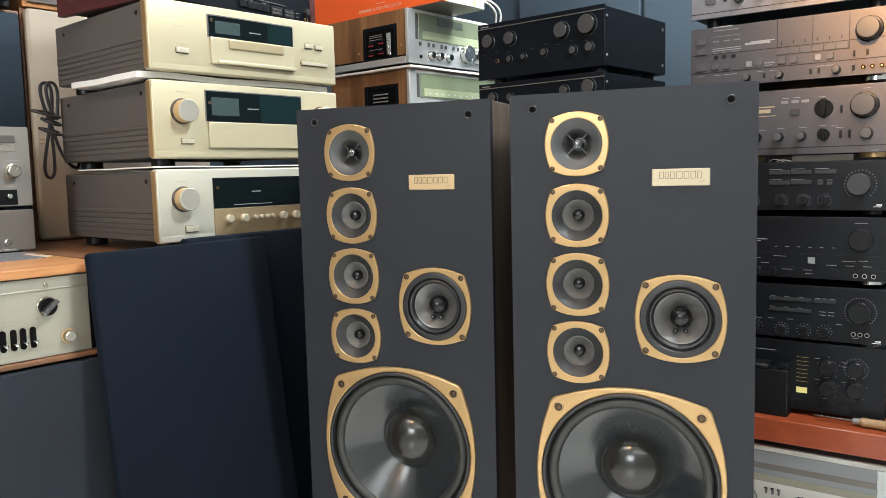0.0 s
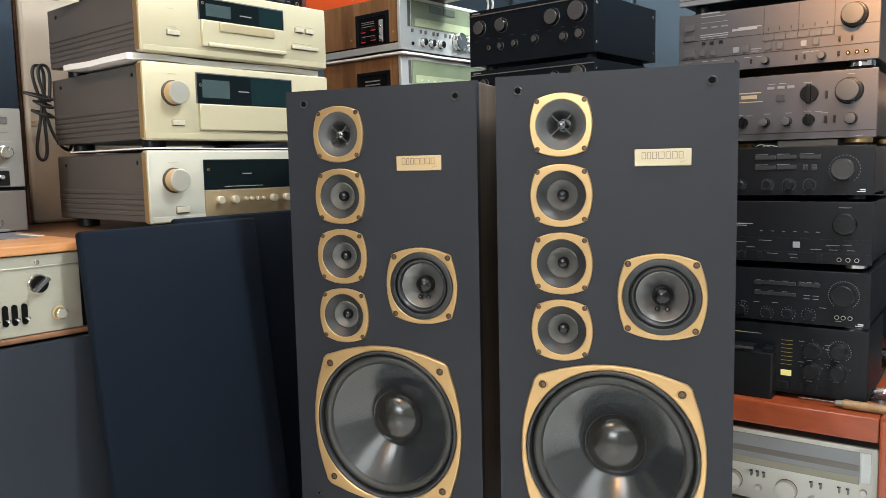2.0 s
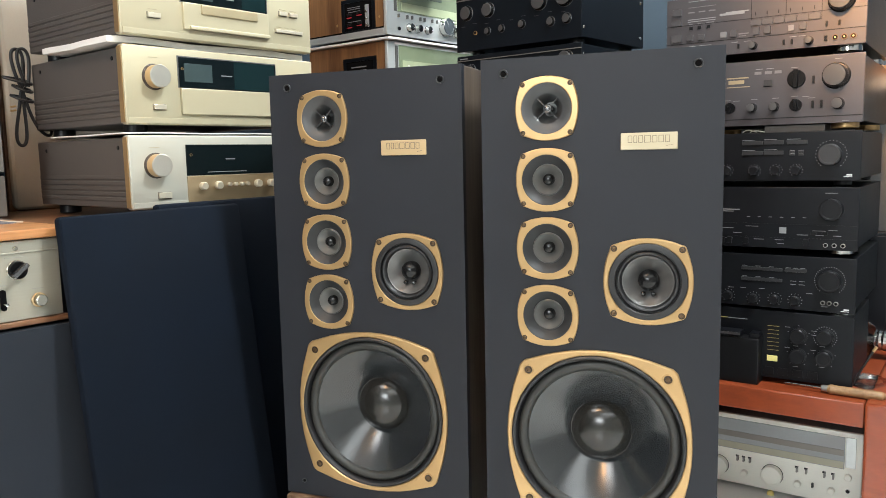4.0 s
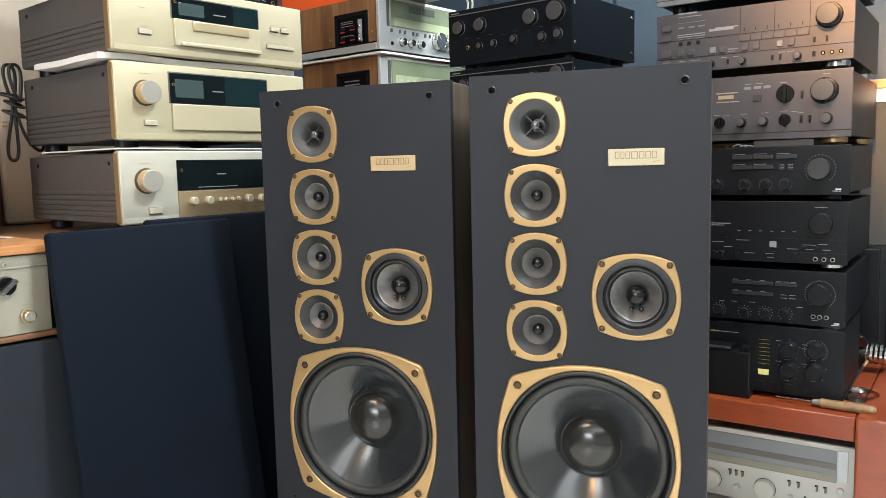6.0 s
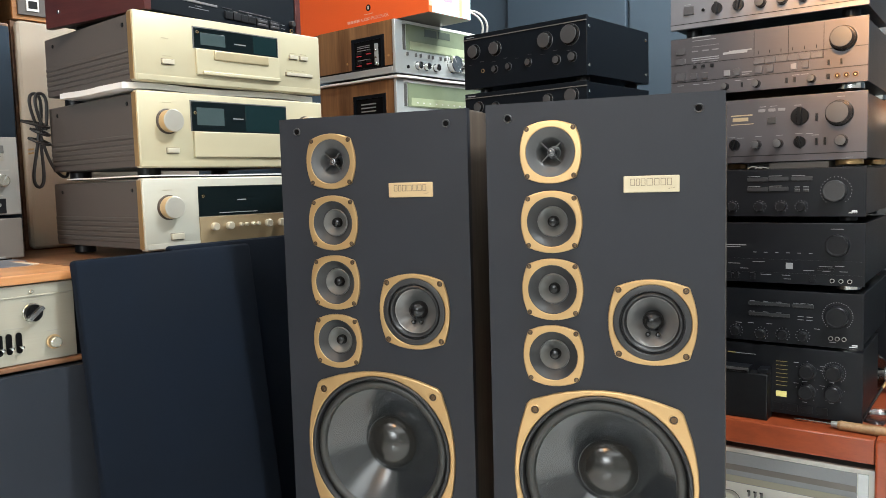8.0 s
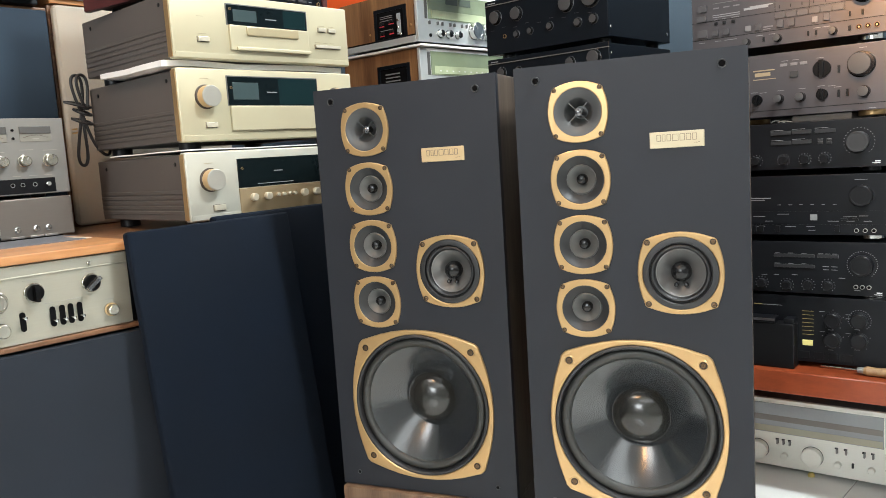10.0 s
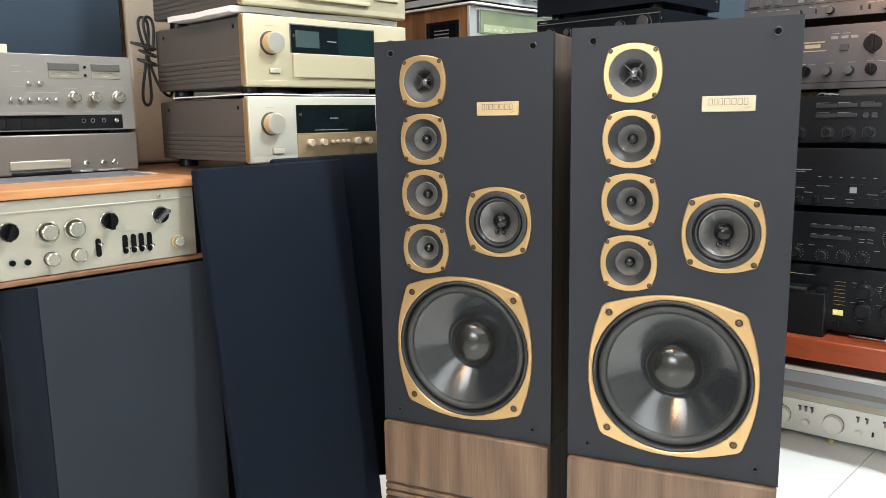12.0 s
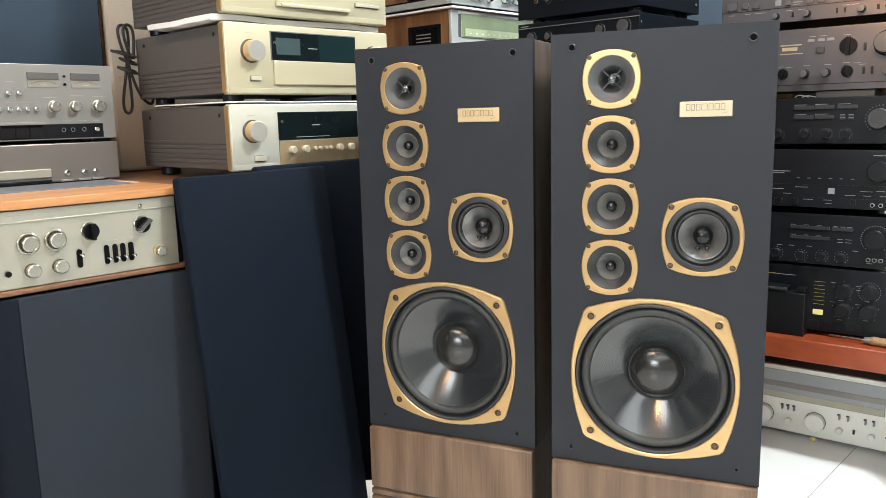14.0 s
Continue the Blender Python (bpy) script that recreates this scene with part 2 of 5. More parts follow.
M_WHITESHEET = surf("white_foam_sheet", (0.74, 0.73, 0.715), 0.7, var=0.05, scale=20)
M_BLACKCABLE = surf("black_cable", (0.012, 0.012, 0.013), 0.35)
# strong mottling in both dial tones stands for uneven reflections in the glass
M_GREENGLASS = surf("green_dial_glass", (0.195, 0.235, 0.150), 0.10, var=0.35, scale=9, coat=0.6)
M_DIALPALE = surf("pale_green_dial", (0.36, 0.405, 0.255), 0.3, var=0.35, scale=14, coat=0.4)
M_DARKDIAL = surf("smoked_dial_glass", (0.345, 0.362, 0.37), 0.12, var=0.1, coat=0.5)
M_HANDLE = wood("beech_handle", (0.20, 0.105, 0.043), (0.33, 0.190, 0.088), 0.4, along=(1, 0.08, 1))
M_CLEAR = glass("clear_plastic", (0.95, 0.95, 0.97), 0.16)
M_METERPALE = surf("meter_face", (0.235, 0.225, 0.195), 0.3, coat=0.3)
M_BLUEBLACK = surf("blue_black_face", (0.0028, 0.0045, 0.0072), 0.42, var=0.18, gscale=600, spec=0.18)
M_CARDPRINT = surf("pale_pink_print", (0.80, 0.42, 0.33), 0.5)
M_BRIGHTFACE = surf("bright_silver_face", (0.60, 0.625, 0.615), 0.32, metal=0.5, var=0.06, stretch=(0.05, 1, 1), gscale=400)
M_PALEFACE = surf("pale_silver_face", (0.88, 0.87, 0.79), 0.38, metal=0.0, var=0.05, stretch=(0.05, 1, 1), gscale=400)
M_DARKGREY = surf("dark_grey_metal", (0.105, 0.102, 0.098), 0.4, metal=0.3)
M_LILACGREY = surf("lilac_grey_face", (0.150, 0.145, 0.155), 0.38, metal=0.4, var=0.05, gscale=500)
M_KNOBFACE = surf("grey_knob_face", (0.050, 0.047, 0.047), 0.42, metal=0.2)
M_ROLL = surf("grey_rubber_roll", (0.024, 0.024, 0.022), 0.48, var=0.12)
M_SOCKET = surf("socket_grey", (0.022, 0.023, 0.025), 0.38)
M_CAP = surf("satin_black_cap", (0.0075, 0.0075, 0.008), 0.2, spec=0.4)
M_HOLE = surf("deep_black", (0.0025, 0.0025, 0.003), 0.8, spec=0.1)
M_THROAT = surf("dark_horn_throat", (0.045, 0.047, 0.048), 0.32, coat=0.2)
M_PLUG = surf("dark_turned_metal", (0.16, 0.16, 0.165), 0.22, metal=0.8)
M_OLIVEDIAL = surf("olive_dial_scale", (0.43, 0.405, 0.30), 0.3, var=0.15, scale=8)
M_KNOBRIM = surf("dark_knob_rim", (0.075, 0.075, 0.08), 0.3, metal=0.6)
M_SMOKE = glass("smoky_glass", (0.46, 0.47, 0.50), 0.05)
# darker cloth: the shade on the grille's rolled left edge is in its colour
M_CLOTHSHADED = surf("shaded_edge_cloth", (0.0026, 0.0052, 0.0108), 0.85, var=0.4, scale=4, grain=0.25, gscale=1400, bump=0.6, spec=0.2)
M_PAPERSLIP = surf("cream_paper", (0.62, 0.55, 0.42), 0.7, var=0.06)
M_FAINT = surf("faint_print", (0.345, 0.305, 0.205), 0.5)
M_TRAY = surf("tan_tray", (0.40, 0.335, 0.205), 0.4, metal=0.4, var=0.05)
M_KNOBSILVER = surf("satin_knob_face", (0.42, 0.405, 0.355), 0.34, metal=0.5, var=0.05)
M_KNOBGOLD = surf("warm_tinted_gold", (0.52, 0.365, 0.195), 0.36, metal=0.55, var=0.05)
M_DARKRING = surf("dark_brown_ring", (0.045, 0.030, 0.020), 0.4)
M_METERDARK = surf("dark_green_meter", (0.085, 0.105, 0.082), 0.2, coat=0.4)
M_SLATEMAT = surf("slate_grey_panel", (0.115, 0.122, 0.142), 0.6, var=0.10, grain=0.08)
M_KEYPALE = surf("pale_grey_key", (0.155, 0.148, 0.150), 0.45, metal=0.2)
M_BOARD = surf("grey_board", (0.085, 0.082, 0.078), 0.7, var=0.1)
M_FACEMARK = surf("engraved_marking", (0.33, 0.32, 0.28), 0.5)


# ---- builders ----
def part(name, bm, material, parent, label="", smooth=True, at=None):
    me = bpy.data.meshes.new(name)
    bmesh.ops.recalc_face_normals(bm, faces=bm.faces)
    bm.to_mesh(me)
    bm.free()
    me.materials.append(material)
    if smooth:
        me.shade_smooth()
        me.set_sharp_from_angle(angle=radians(21))
    ob = new(name, me)
    ob.parent = parent
    if at:
        ob.location = at
    if label:
        ob["label"] = label
    return ob


def thing(name, m, label, category, group="", kind=""):
    ob = new(name)
    ob.matrix_world = m
    ob.empty_display_size = 0.05
    return tagged(ob, label, category, group, kind)


def solid(name, bm, material, m, label, category, group="", kind=""):
    """A thing that is one mesh."""
    ob = part(name, bm, material, None)
    ob.matrix_world = m
    return tagged(ob, label, category, group, kind)


def box(x0, x1, y0, y1, z0, z1, bevel=0.0, seg=2, bm=None):
    own = bm is None
    b = bmesh.new()
    g = bmesh.ops.create_cube(b, size=1.0)
    bmesh.ops.scale(b, vec=(abs(x1 - x0), abs(y1 - y0), abs(z1 - z0)), verts=b.verts)
    bmesh.ops.translate(b, vec=((x0 + x1) / 2, (y0 + y1) / 2, (z0 + z1) / 2), verts=b.verts)
    if bevel:
        bmesh.ops.bevel(b, geom=b.edges[:], offset=bevel, segments=seg, affect="EDGES", profile=0.5)
    if own:
        return b
    me = bpy.data.meshes.new("tmp")
    b.to_mesh(me)
    b.free()
    bm.from_mesh(me)
    bpy.data.meshes.remove(me)
    return bm


def lathe(profile, seg=32, bm=None, at=(0, 0), axis="y"):
    """Turns (radius, y) points round an axis that runs along y through (x, z), or along z through (x, y)."""
    bm = bm or bmesh.new()
    seg = max(seg, 18)
    rings = []
    for r, h in profile:
        if r < 1e-6:
            co = (at[0], h, at[1]) if axis == "y" else (at[0], at[1], h)
            rings.append([bm.verts.new(co)])
            continue
        ring = []
        for i in range(seg):
            a = 2 * math.pi * i / seg
            p, q = at[0] + r * math.cos(a), at[1] + r * math.sin(a)
            ring.append(bm.verts.new((p, h, q) if axis == "y" else (p, q, h)))
        rings.append(ring)
    for a, b in zip(rings, rings[1:]):
        if len(a) == 1 and len(b) == 1:
            continue
        for i in range(seg):
            j = (i + 1) % seg
            if len(a) == 1:
                bm.faces.new((a[0], b[i], b[j]))
            elif len(b) == 1:
                bm.faces.new((a[i], b[0], a[j]))
            else:
                bm.faces.new((a[i], b[i], b[j], a[j]))
    return bm


def tube(points, radius, name, material, parent, label="", res=3):
    cu = bpy.data.curves.new(name, "CURVE")
    cu.dimensions, cu.bevel_depth, cu.bevel_resolution, cu.use_fill_caps = "3D", radius, res, True
    sp = cu.splines.new("NURBS")
    sp.points.add(len(points) - 1)
    for p, q in zip(sp.points, points):
        p.co = (*q, 1)
    sp.use_endpoint_u, sp.order_u, sp.resolution_u = True, 4, 8
    tmp = bpy.data.objects.new("tmp", cu)
    me = bpy.data.meshes.new_from_object(tmp)
    bpy.data.objects.remove(tmp)
    bpy.data.curves.remove(cu)
    me.name = name
    me.materials.clear()
    me.materials.append(material)
    me.shade_smooth()
    ob = new(name, me)
    ob.parent = parent
    if label:
        ob["label"] = label
    return ob


def outline(hm, hc, c, round_=0.5, n=9):
    """A square plate with bowed sides: hm half-width at mid-side, hc at the corners' start c."""
    side = [(-c + 2 * c * i / (n - 1), 0) for i in range(n)]
    side = [(x, hm - (hm - hc) * (x / c) ** 2) for x, _ in side]
    k = (hc + c) / 2 + (hc - c) * 0.18
    side.append(((k + hc) / 2 * 0.5 + (k + c) / 2 * 0.5 - (hc - c) * 0.12, (k + hc) / 2 + (hc - c) * 0.02))
    side.append((k, k))
    side.append((side[-2][1], side[-2][0]))
    pts = []
    for q in range(4):
        a = -q * math.pi / 2
        for x, z in side:
            pts.append((x * math.cos(a) - z * math.sin(a), x * math.sin(a) + z * math.cos(a)))
    return pts


def plate(outer, holes, y0, y1, bevel=0.0, at=(0, 0)):
    """A flat plate in the xz plane from y0 (front) to y1, with round holes (x, z, r)."""
    bm = bmesh.new()

    def ring(pts):
        vs = [bm.verts.new((at[0] + x, y0, at[1] + z)) for x, z in pts]
        return [bm.edges.new((vs[i], vs[(i + 1) % len(vs)])) for i in range(len(vs))]

    es = ring(outer)
    for x, z, r in holes:
        es += ring([(x + r * math.cos(2 * math.pi * i / 40), z + r * math.sin(2 * math.pi * i / 40)) for i in range(40)])
    bmesh.ops.triangle_fill(bm, use_beauty=True, use_dissolve=False, edges=es, normal=(0, -1, 0))
    top = bm.faces[:]
    ex = bmesh.ops.extrude_face_region(bm, geom=top, use_keep_orig=True)
    bmesh.ops.translate(bm, vec=(0, y1 - y0, 0), verts=[v for v in ex["geom"] if isinstance(v, bmesh.types.BMVert)])
    if bevel:
        bm.normal_update()
        rim = [e for e in bm.edges if all(abs(v.co.y - y0) < 1e-6 for v in e.verts) and any(abs(f.normal.y) < 0.5 for f in e.link_faces)]
        bmesh.ops.bevel(bm, geom=rim, offset=bevel, segments=2, affect="EDGES", profile=0.5)
    return bm

# ---- the room ----


def wall(name, x0, x1, y0, y1, z0, z1, mat, label):
    return solid(name, box(x0, x1, y0, y1, z0, z1), mat, pose(0, 0, 0), label, "wall", kind="structure")


wall("wall_east", 2.85, 3.0, -2.8, 2.75, 0, 2.7, M_WALLBLUE, "slate blue painted wall behind the stacked amplifiers")
wall("wall_north", -5.0, 2.85, 2.6, 2.75, 0, 2.7, M_WALLBLUE, "slate blue painted wall behind the cabinets")
wall("wall_west", -5.15, -5.0, -2.8, 2.75, 0, 2.7, M_WALLPALE, "plain pale painted wall")
wall("wall_south", -5.0, 2.85, -2.8, -2.65, 0, 2.7, M_WALLPALE, "plain pale painted wall")
solid("ceiling", box(-5.15, 3.0, -2.8, 2.75, 2.7, 2.8), M_CEIL, pose(0, 0, 0), "plain white ceiling", "ceiling", kind="structure")
for y0, y1 in ((-0.30, 0.30), (0.315, 0.885), (0.90, 1.42), (1.435, 2.0)):
    solid("trim", box(2.825, 2.848, y0, y1, 0.0, 2.69, 0.004), M_WALLBLUE, pose(0, 0, 0), "tall slate blue wall panel with narrow seams", "wall panel", "wall panels", "structure")


# ---- loudspeakers ----
def screw(parent, x, z, r, y=-0.001):
    ob = part("screw", lathe([(r, 0.003), (r, -0.0004), (r * 0.82, -0.0004), (r * 0.80, 0.0006), (r * 0.66, 0.0006), (r * 0.62, -0.0010), (r * 0.3, -0.0014), (r * 0.26, -0.0004), (0, -0.0004)], 16), M_SCREW, parent, at=(x, y, z))
    if r > 0.006:
        part("countersink", lathe([(r * 1.32, 0.0), (r * 1.24, -0.0007), (r * 1.05, -0.0007), (r * 0.98, 0.0004)], 20), M_GOLD, ob)
    part("recess", lathe([(r * 0.84, -0.0003), (r * 0.64, -0.0003)], 16), M_BLACKPLASTIC, ob)
    return ob


def tower_speaker(m, label, badge):
    t = thing("floor_speaker", m, label, "loudspeaker", "pair of tower loudspeakers")
    W, H, D, B = 0.40, 1.115, 0.36, 0.262
    drivers = [(-0.0846, 1.0285), (-0.0846, 0.9075), (-0.0846, 0.7890), (-0.0846, 0.6708)]
    mid, wf = (0.0849, 0.7361), (0.0005, 0.4533)
    cab = bmesh.new()
    box(-W / 2 + 0.002, -W / 2 + 0.018, 0.016, D, B, H, 0.002, bm=cab)
    box(W / 2 - 0.018, W / 2 - 0.002, 0.016, D, B, H, 0.002, bm=cab)
    box(-W / 2 + 0.018, W / 2 - 0.018, 0.016, D, H - 0.018, H, bm=cab)
    box(-W / 2 + 0.018, W / 2 - 0.018, D - 0.018, D, B, H - 0.018, bm=cab)
    part("cabinet", cab, M_DARKWALNUT, t, "dark walnut grained cabinet")
    holes = [(x, z, 0.0415) for x, z in drivers] + [(*mid, 0.0625), (*wf, 0.148)]
    baffle = plate([(-W / 2 - 0.0008, B), (W / 2 + 0.0008, B), (W / 2 + 0.0008, H + 0.0006), (-W / 2 - 0.0008, H + 0.0006)], holes, 0.0, 0.0155)
    part("baffle", baffle, M_BAFFLE, t, "matte black front baffle", smooth=False)
    part("plinth", box(-W / 2 + 0.001, W / 2 - 0.001, -0.012, 0.010, 0.112, B - 0.002, 0.004), M_WALNUT, t, "walnut grained plinth board")
    part("plinth_body", box(-W / 2 + 0.002, W / 2 - 0.002, 0.0102, D, 0.1122, B - 0.0002), M_DARKWALNUT, t, "dark walnut plinth body")
    part("plinth_core", box(-W / 2 + 0.003, W / 2 - 0.003, -0.006, D - 0.002, 0.0, 0.112), M_DARKWALNUT, t)
    for z0, z1 in ((0.0935, 0.1070), (0.0770, 0.0895), (0.0605, 0.0730), (0.003, 0.0565)):
        part("plinth_board", box(-W / 2 + 0.001, W / 2 - 0.001, -0.0125, 0.012, z0, z1, 0.003), M_WALNUT, t, "walnut grained board")
    for k, (x, z) in enumerate(drivers):
        p = part("tweeter_frame" if k == 0 else "midrange_frame", plate(outline(0.0545, 0.0465, 0.0385), [(0, 0, 0.0430)], -0.0048, 0.0, 0.0017), M_GOLD, t, "gold plate with bowed sides", at=(x, 0, z))
        for sx in (-1, 1):
            for sz in (-1, 1):
                screw(p, sx * 0.0408, sz * 0.0408, 0.0046, -0.0048)
        if k == 0:
            part("horn", lathe([(0.0432, -0.0042), (0.0405, -0.0040), (0.0340, -0.0020), (0.0290, 0.0005), (0.0262, 0.0022)], 40), M_HORN, t, at=(x, 0, z))
            part("throat", lathe([(0.0262, 0.0022), (0.0235, 0.0050), (0.0190, 0.0120), (0.0150, 0.0210), (0.0118, 0.0300), (0, 0.0300)], 40), M_THROAT, t, at=(x, 0, z))
            cr = bmesh.new()
            for a in (45, -45):
                b2 = box(-0.0232, 0.0232, 0.0045, 0.0085, -0.0008, 0.0008)
                bmesh.ops.rotate(b2, cent=(0, 0, 0), matrix=Matrix.Rotation(radians(a), 3, "Y"), verts=b2.verts)
                me = bpy.data.meshes.new("tmp")
                b2.to_mesh(me)
                b2.free()
                cr.from_mesh(me)
                bpy.data.meshes.remove(me)
            pp = part("phase_plug", cr, M_HORN, t, "grey cross-shaped phase plug", at=(x, 0, z))
            part("plug_tip", lathe([(0.0082, 0.020), (0.0082, 0.006), (0.0070, 0.0035), (0.0048, 0.0030), (0.0042, 0.0012), (0.0022, 0.0002), (0, 0.0)], 24), M_PLUG, pp)
        else:
            part("surround", lathe([(0.0434, -0.0042), (0.0425, -0.0044), (0.0405, -0.0030), (0.0330, 0.0048), (0.0285, 0.0078), (0.0272, 0.0080)], 40), M_DRIVERGREY, t, at=(x, 0, z))
            part("cone", lathe([(0.0272, 0.0082), (0.0266, 0.0062), (0.0254, 0.0054), (0.0240, 0.0066), (0.0205, 0.0100), (0.0140, 0.0155), (0.0084, 0.0190)], 40), M_PAPER, t, at=(x, 0, z))
            part("dust_cap", lathe([(0.0100, 0.0200), (0.0101, 0.0125), (0.0092, 0.0086), (0.0070, 0.0060), (0.0035, 0.0048), (0, 0.0045)], 28), M_CAP, t, at=(x, 0, z))
    x, z = mid
    p = part("midbass_frame", plate(outline(0.0735, 0.0630, 0.0535), [(0, 0, 0.0645)], -0.0048, 0.0, 0.0021), M_GOLD, t, "gold plate with bowed sides", at=(x, 0, z))
    for sx in (-1, 1):
        for sz in (-1, 1):
            screw(p, sx * 0.0552, sz * 0.0552, 0.0056, -0.0048)
    part("surround", lathe([(0.0647, -0.0046), (0.0640, -0.0060), (0.0625, -0.0064), (0.0550, -0.0064), (0.0540, -0.0055), (0.0530, 0.0005), (0.0522, 0.0005), (0.0510, -0.0028), (0.0488, -0.0045), (0.0462, -0.0040), (0.0440, -0.0010), (0.0428, 0.0030)], 56), M_RUBBER, t, at=(x, 0, z))
    part("cone", lathe([(0.0430, 0.003), (0.0415, 0.0035), (0.030, 0.0135), (0.0145, 0.028)], 48), M_MIDCONE, t, "silver grey cone", at=(x, 0, z))
    part("dust_cap", lathe([(0.0170, 0.030), (0.0180, 0.0195), (0.0178, 0.0150), (0.0163, 0.0098), (0.0130, 0.0059), (0.0087, 0.0033), (0.0043, 0.0020), (0, 0.0016)], 36), M_CAP, t, "glossy black domed cap", at=(x, 0, z))
    for sx in (-1, 1):
        part("lead_wire_post", lathe([(0.0022, 0.03), (0.0022, 0.014)] + [(0.0044 * math.cos(a), 0.0105 - 0.0044 * math.sin(a)) for a in [radians(-60 + 150 * i / 8) for i in range(9)]], 16), M_GLOSSBLACK, t, at=(x + sx * 0.0085, 0, z - 0.0225))
    x, z = wf
    p = part("woofer_frame", plate(outline(0.1605, 0.1390, 0.117), [(0, 0, 0.151)], -0.0060, 0.0, 0.0028), M_GOLD, t, "large gold plate with bowed sides", at=(x, 0, z))
    for sx in (-1, 1):
        for sz in (-1, 1):
            screw(p, sx * 0.1195, sz * 0.1187, 0.0072, -0.0060)
    part("gasket", lathe([(0.1512, -0.0045), (0.1503, -0.0072), (0.1485, -0.0086), (0.1462, -0.0086), (0.1442, -0.0070), (0.1428, -0.0030), (0.1416, 0.0030), (0.1405, 0.0045)], 96), M_RUBBER, t, at=(x, 0, z))
    roll = [(0.1412, 0.0045)] + [(0.1325 + 0.0082 * math.cos(a), 0.0045 - 0.0062 * math.sin(a)) for a in [math.pi * i / 10 for i in range(11)]] + [(0.1232, 0.0058), (0.122, 0.006)]
    part("surround", lathe(roll, 96), M_ROLL, t, "black rubber roll surround", at=(x, 0, z))
    part("cone", lathe([(0.1225, 0.0055), (0.119, 0.008), (0.10, 0.021), (0.075, 0.041), (0.050, 0.060)], 96), M_CONE, t, "glossy dark grey woofer cone", at=(x, 0, z))
    cap = [(0.0540, 0.0585)] + [(0.0532 * math.cos(a), 0.0575 - 0.032 * math.sin(a)) for a in [radians(3 + 87 * i / 10) for i in range(11)]]
    part("dust_cap", lathe(cap, 64), M_DOME, t, "glossy dark domed cap", at=(x, 0, z))
    part("cap_ring", lathe([(0.0556, 0.0560), (0.0550, 0.0548), (0.0538, 0.0550), (0.0530, 0.0575)], 64), M_DOME, t, at=(x, 0, z))
    for hx in (-0.16, 0.16):
        for hz in (1.0897, 0.291):
            q = 1.0 if hz > 1 else 0.62
            sk = part("grille_socket", lathe([(0.0078 * q, 0.002), (0.0078 * q, -0.0016 * q), (0.0070 * q, -0.0024 * q), (0.0056 * q, -0.0018 * q), (0.0050 * q, -0.0006)], 24), M_SOCKET, t, at=(hx, 0, hz))
            part("socket_hole", lathe([(0.0053 * q, -0.0014 * q), (0.0050 * q, -0.0005), (0, -0.0004)], 24), M_HOLE, sk)
    bd = part("badge", box(0.0392, 0.1302, -0.003, 0.002, 0.9552, 0.9832, 0.0014), badge, t, "champagne metal badge")
    xx = 0.0512
    for wdt in (0.0080, 0.0068, 0.0082, 0.0112, 0.0092, 0.0092, 0.0082):
        hollow = bmesh.new()
        x1, w = xx + wdt - 0.0010, 0.0009
        for bx0, bx1, bz0, bz1 in ((xx, xx + w, 0.9668, 0.9785), (x1 - w, x1, 0.9668, 0.9785), (xx + w, x1 - w, 0.9668, 0.9668 + w), (xx + w, x1 - w, 0.9785 - w, 0.9785)):
            box(bx0, bx1, -0.0034, -0.0028, bz0, bz1, bm=hollow)
        part("marking", hollow, M_BADGEINK, bd)
        xx += wdt + 0.0011
    for k in range(3):
        part("marking", box(0.1125 + 0.0035 * k, 0.1152 + 0.0035 * k, -0.0034, -0.0028, 0.9608 + 0.0008 * k, 0.9616 + 0.0008 * k), M_BADGEINK, bd)
    return t


tower_speaker(pose(1.0580, 1.0525, 0, 0, 0, -70.9), "black tower loudspeaker with gold-framed drivers and walnut plinth", M_BADGEWARM)
tower_speaker(pose(1.1858, 0.6252, 0, 0, 0, -69.7), "black tower loudspeaker with gold-framed drivers, beside its twin", M_BADGE)


# ---- controls ----
def knob(parent, x, z, r, depth, mat, name="knob", skirt=0.0, pointer=None, seg=28):
    pr = [(r * 1.0 + skirt, 0.001), (r + skirt, -0.002), (r, -0.0025)] if skirt else [(r, 0.001)]
    pr += [(r, -depth + 0.0015), (r - 0.0015, -depth), (r * 0.8, -depth), (r * 0.78, -depth + 0.0004), (0, -depth + 0.0004)]
    ob = part(name, lathe(pr, seg), mat, parent, at=(x, 0, z))
    if pointer is not None:
        b = box(-r * 0.07, r * 0.07, -depth - 0.0006, -depth + 0.001, r * 0.25, r * 0.95)
        bmesh.ops.rotate(b, cent=(0, 0, 0), matrix=Matrix.Rotation(radians(pointer), 3, "Y"), verts=b.verts)
        part("pointer", b, M_DIMTICK, ob)
    return ob


def bar_knob(parent, x, z, r, depth, mat, turn=0, bar=None, ring=None):
    disc = part("selector_knob", lathe([(r, 0.001), (r, -depth * 0.35), (r * 0.95, -depth * 0.4), (0, -depth * 0.4)], 28), mat, parent, at=(x, 0, z))
    if ring:
        part("knob_ring", lathe([(r * 1.16, 0.001), (r * 1.16, -0.0012), (r * 1.10, -0.0022), (r * 1.01, -0.0022)], 28), ring, disc)
    b = box(-r * 0.25, r * 0.25, -depth, -depth * 0.38, -r * 1.05, r * 1.05, 0.0012)
    bmesh.ops.rotate(b, cent=(0, 0, 0), matrix=Matrix.Rotation(radians(turn), 3, "Y"), verts=b.verts)
    part("grip", b, bar or mat, disc)
    return disc


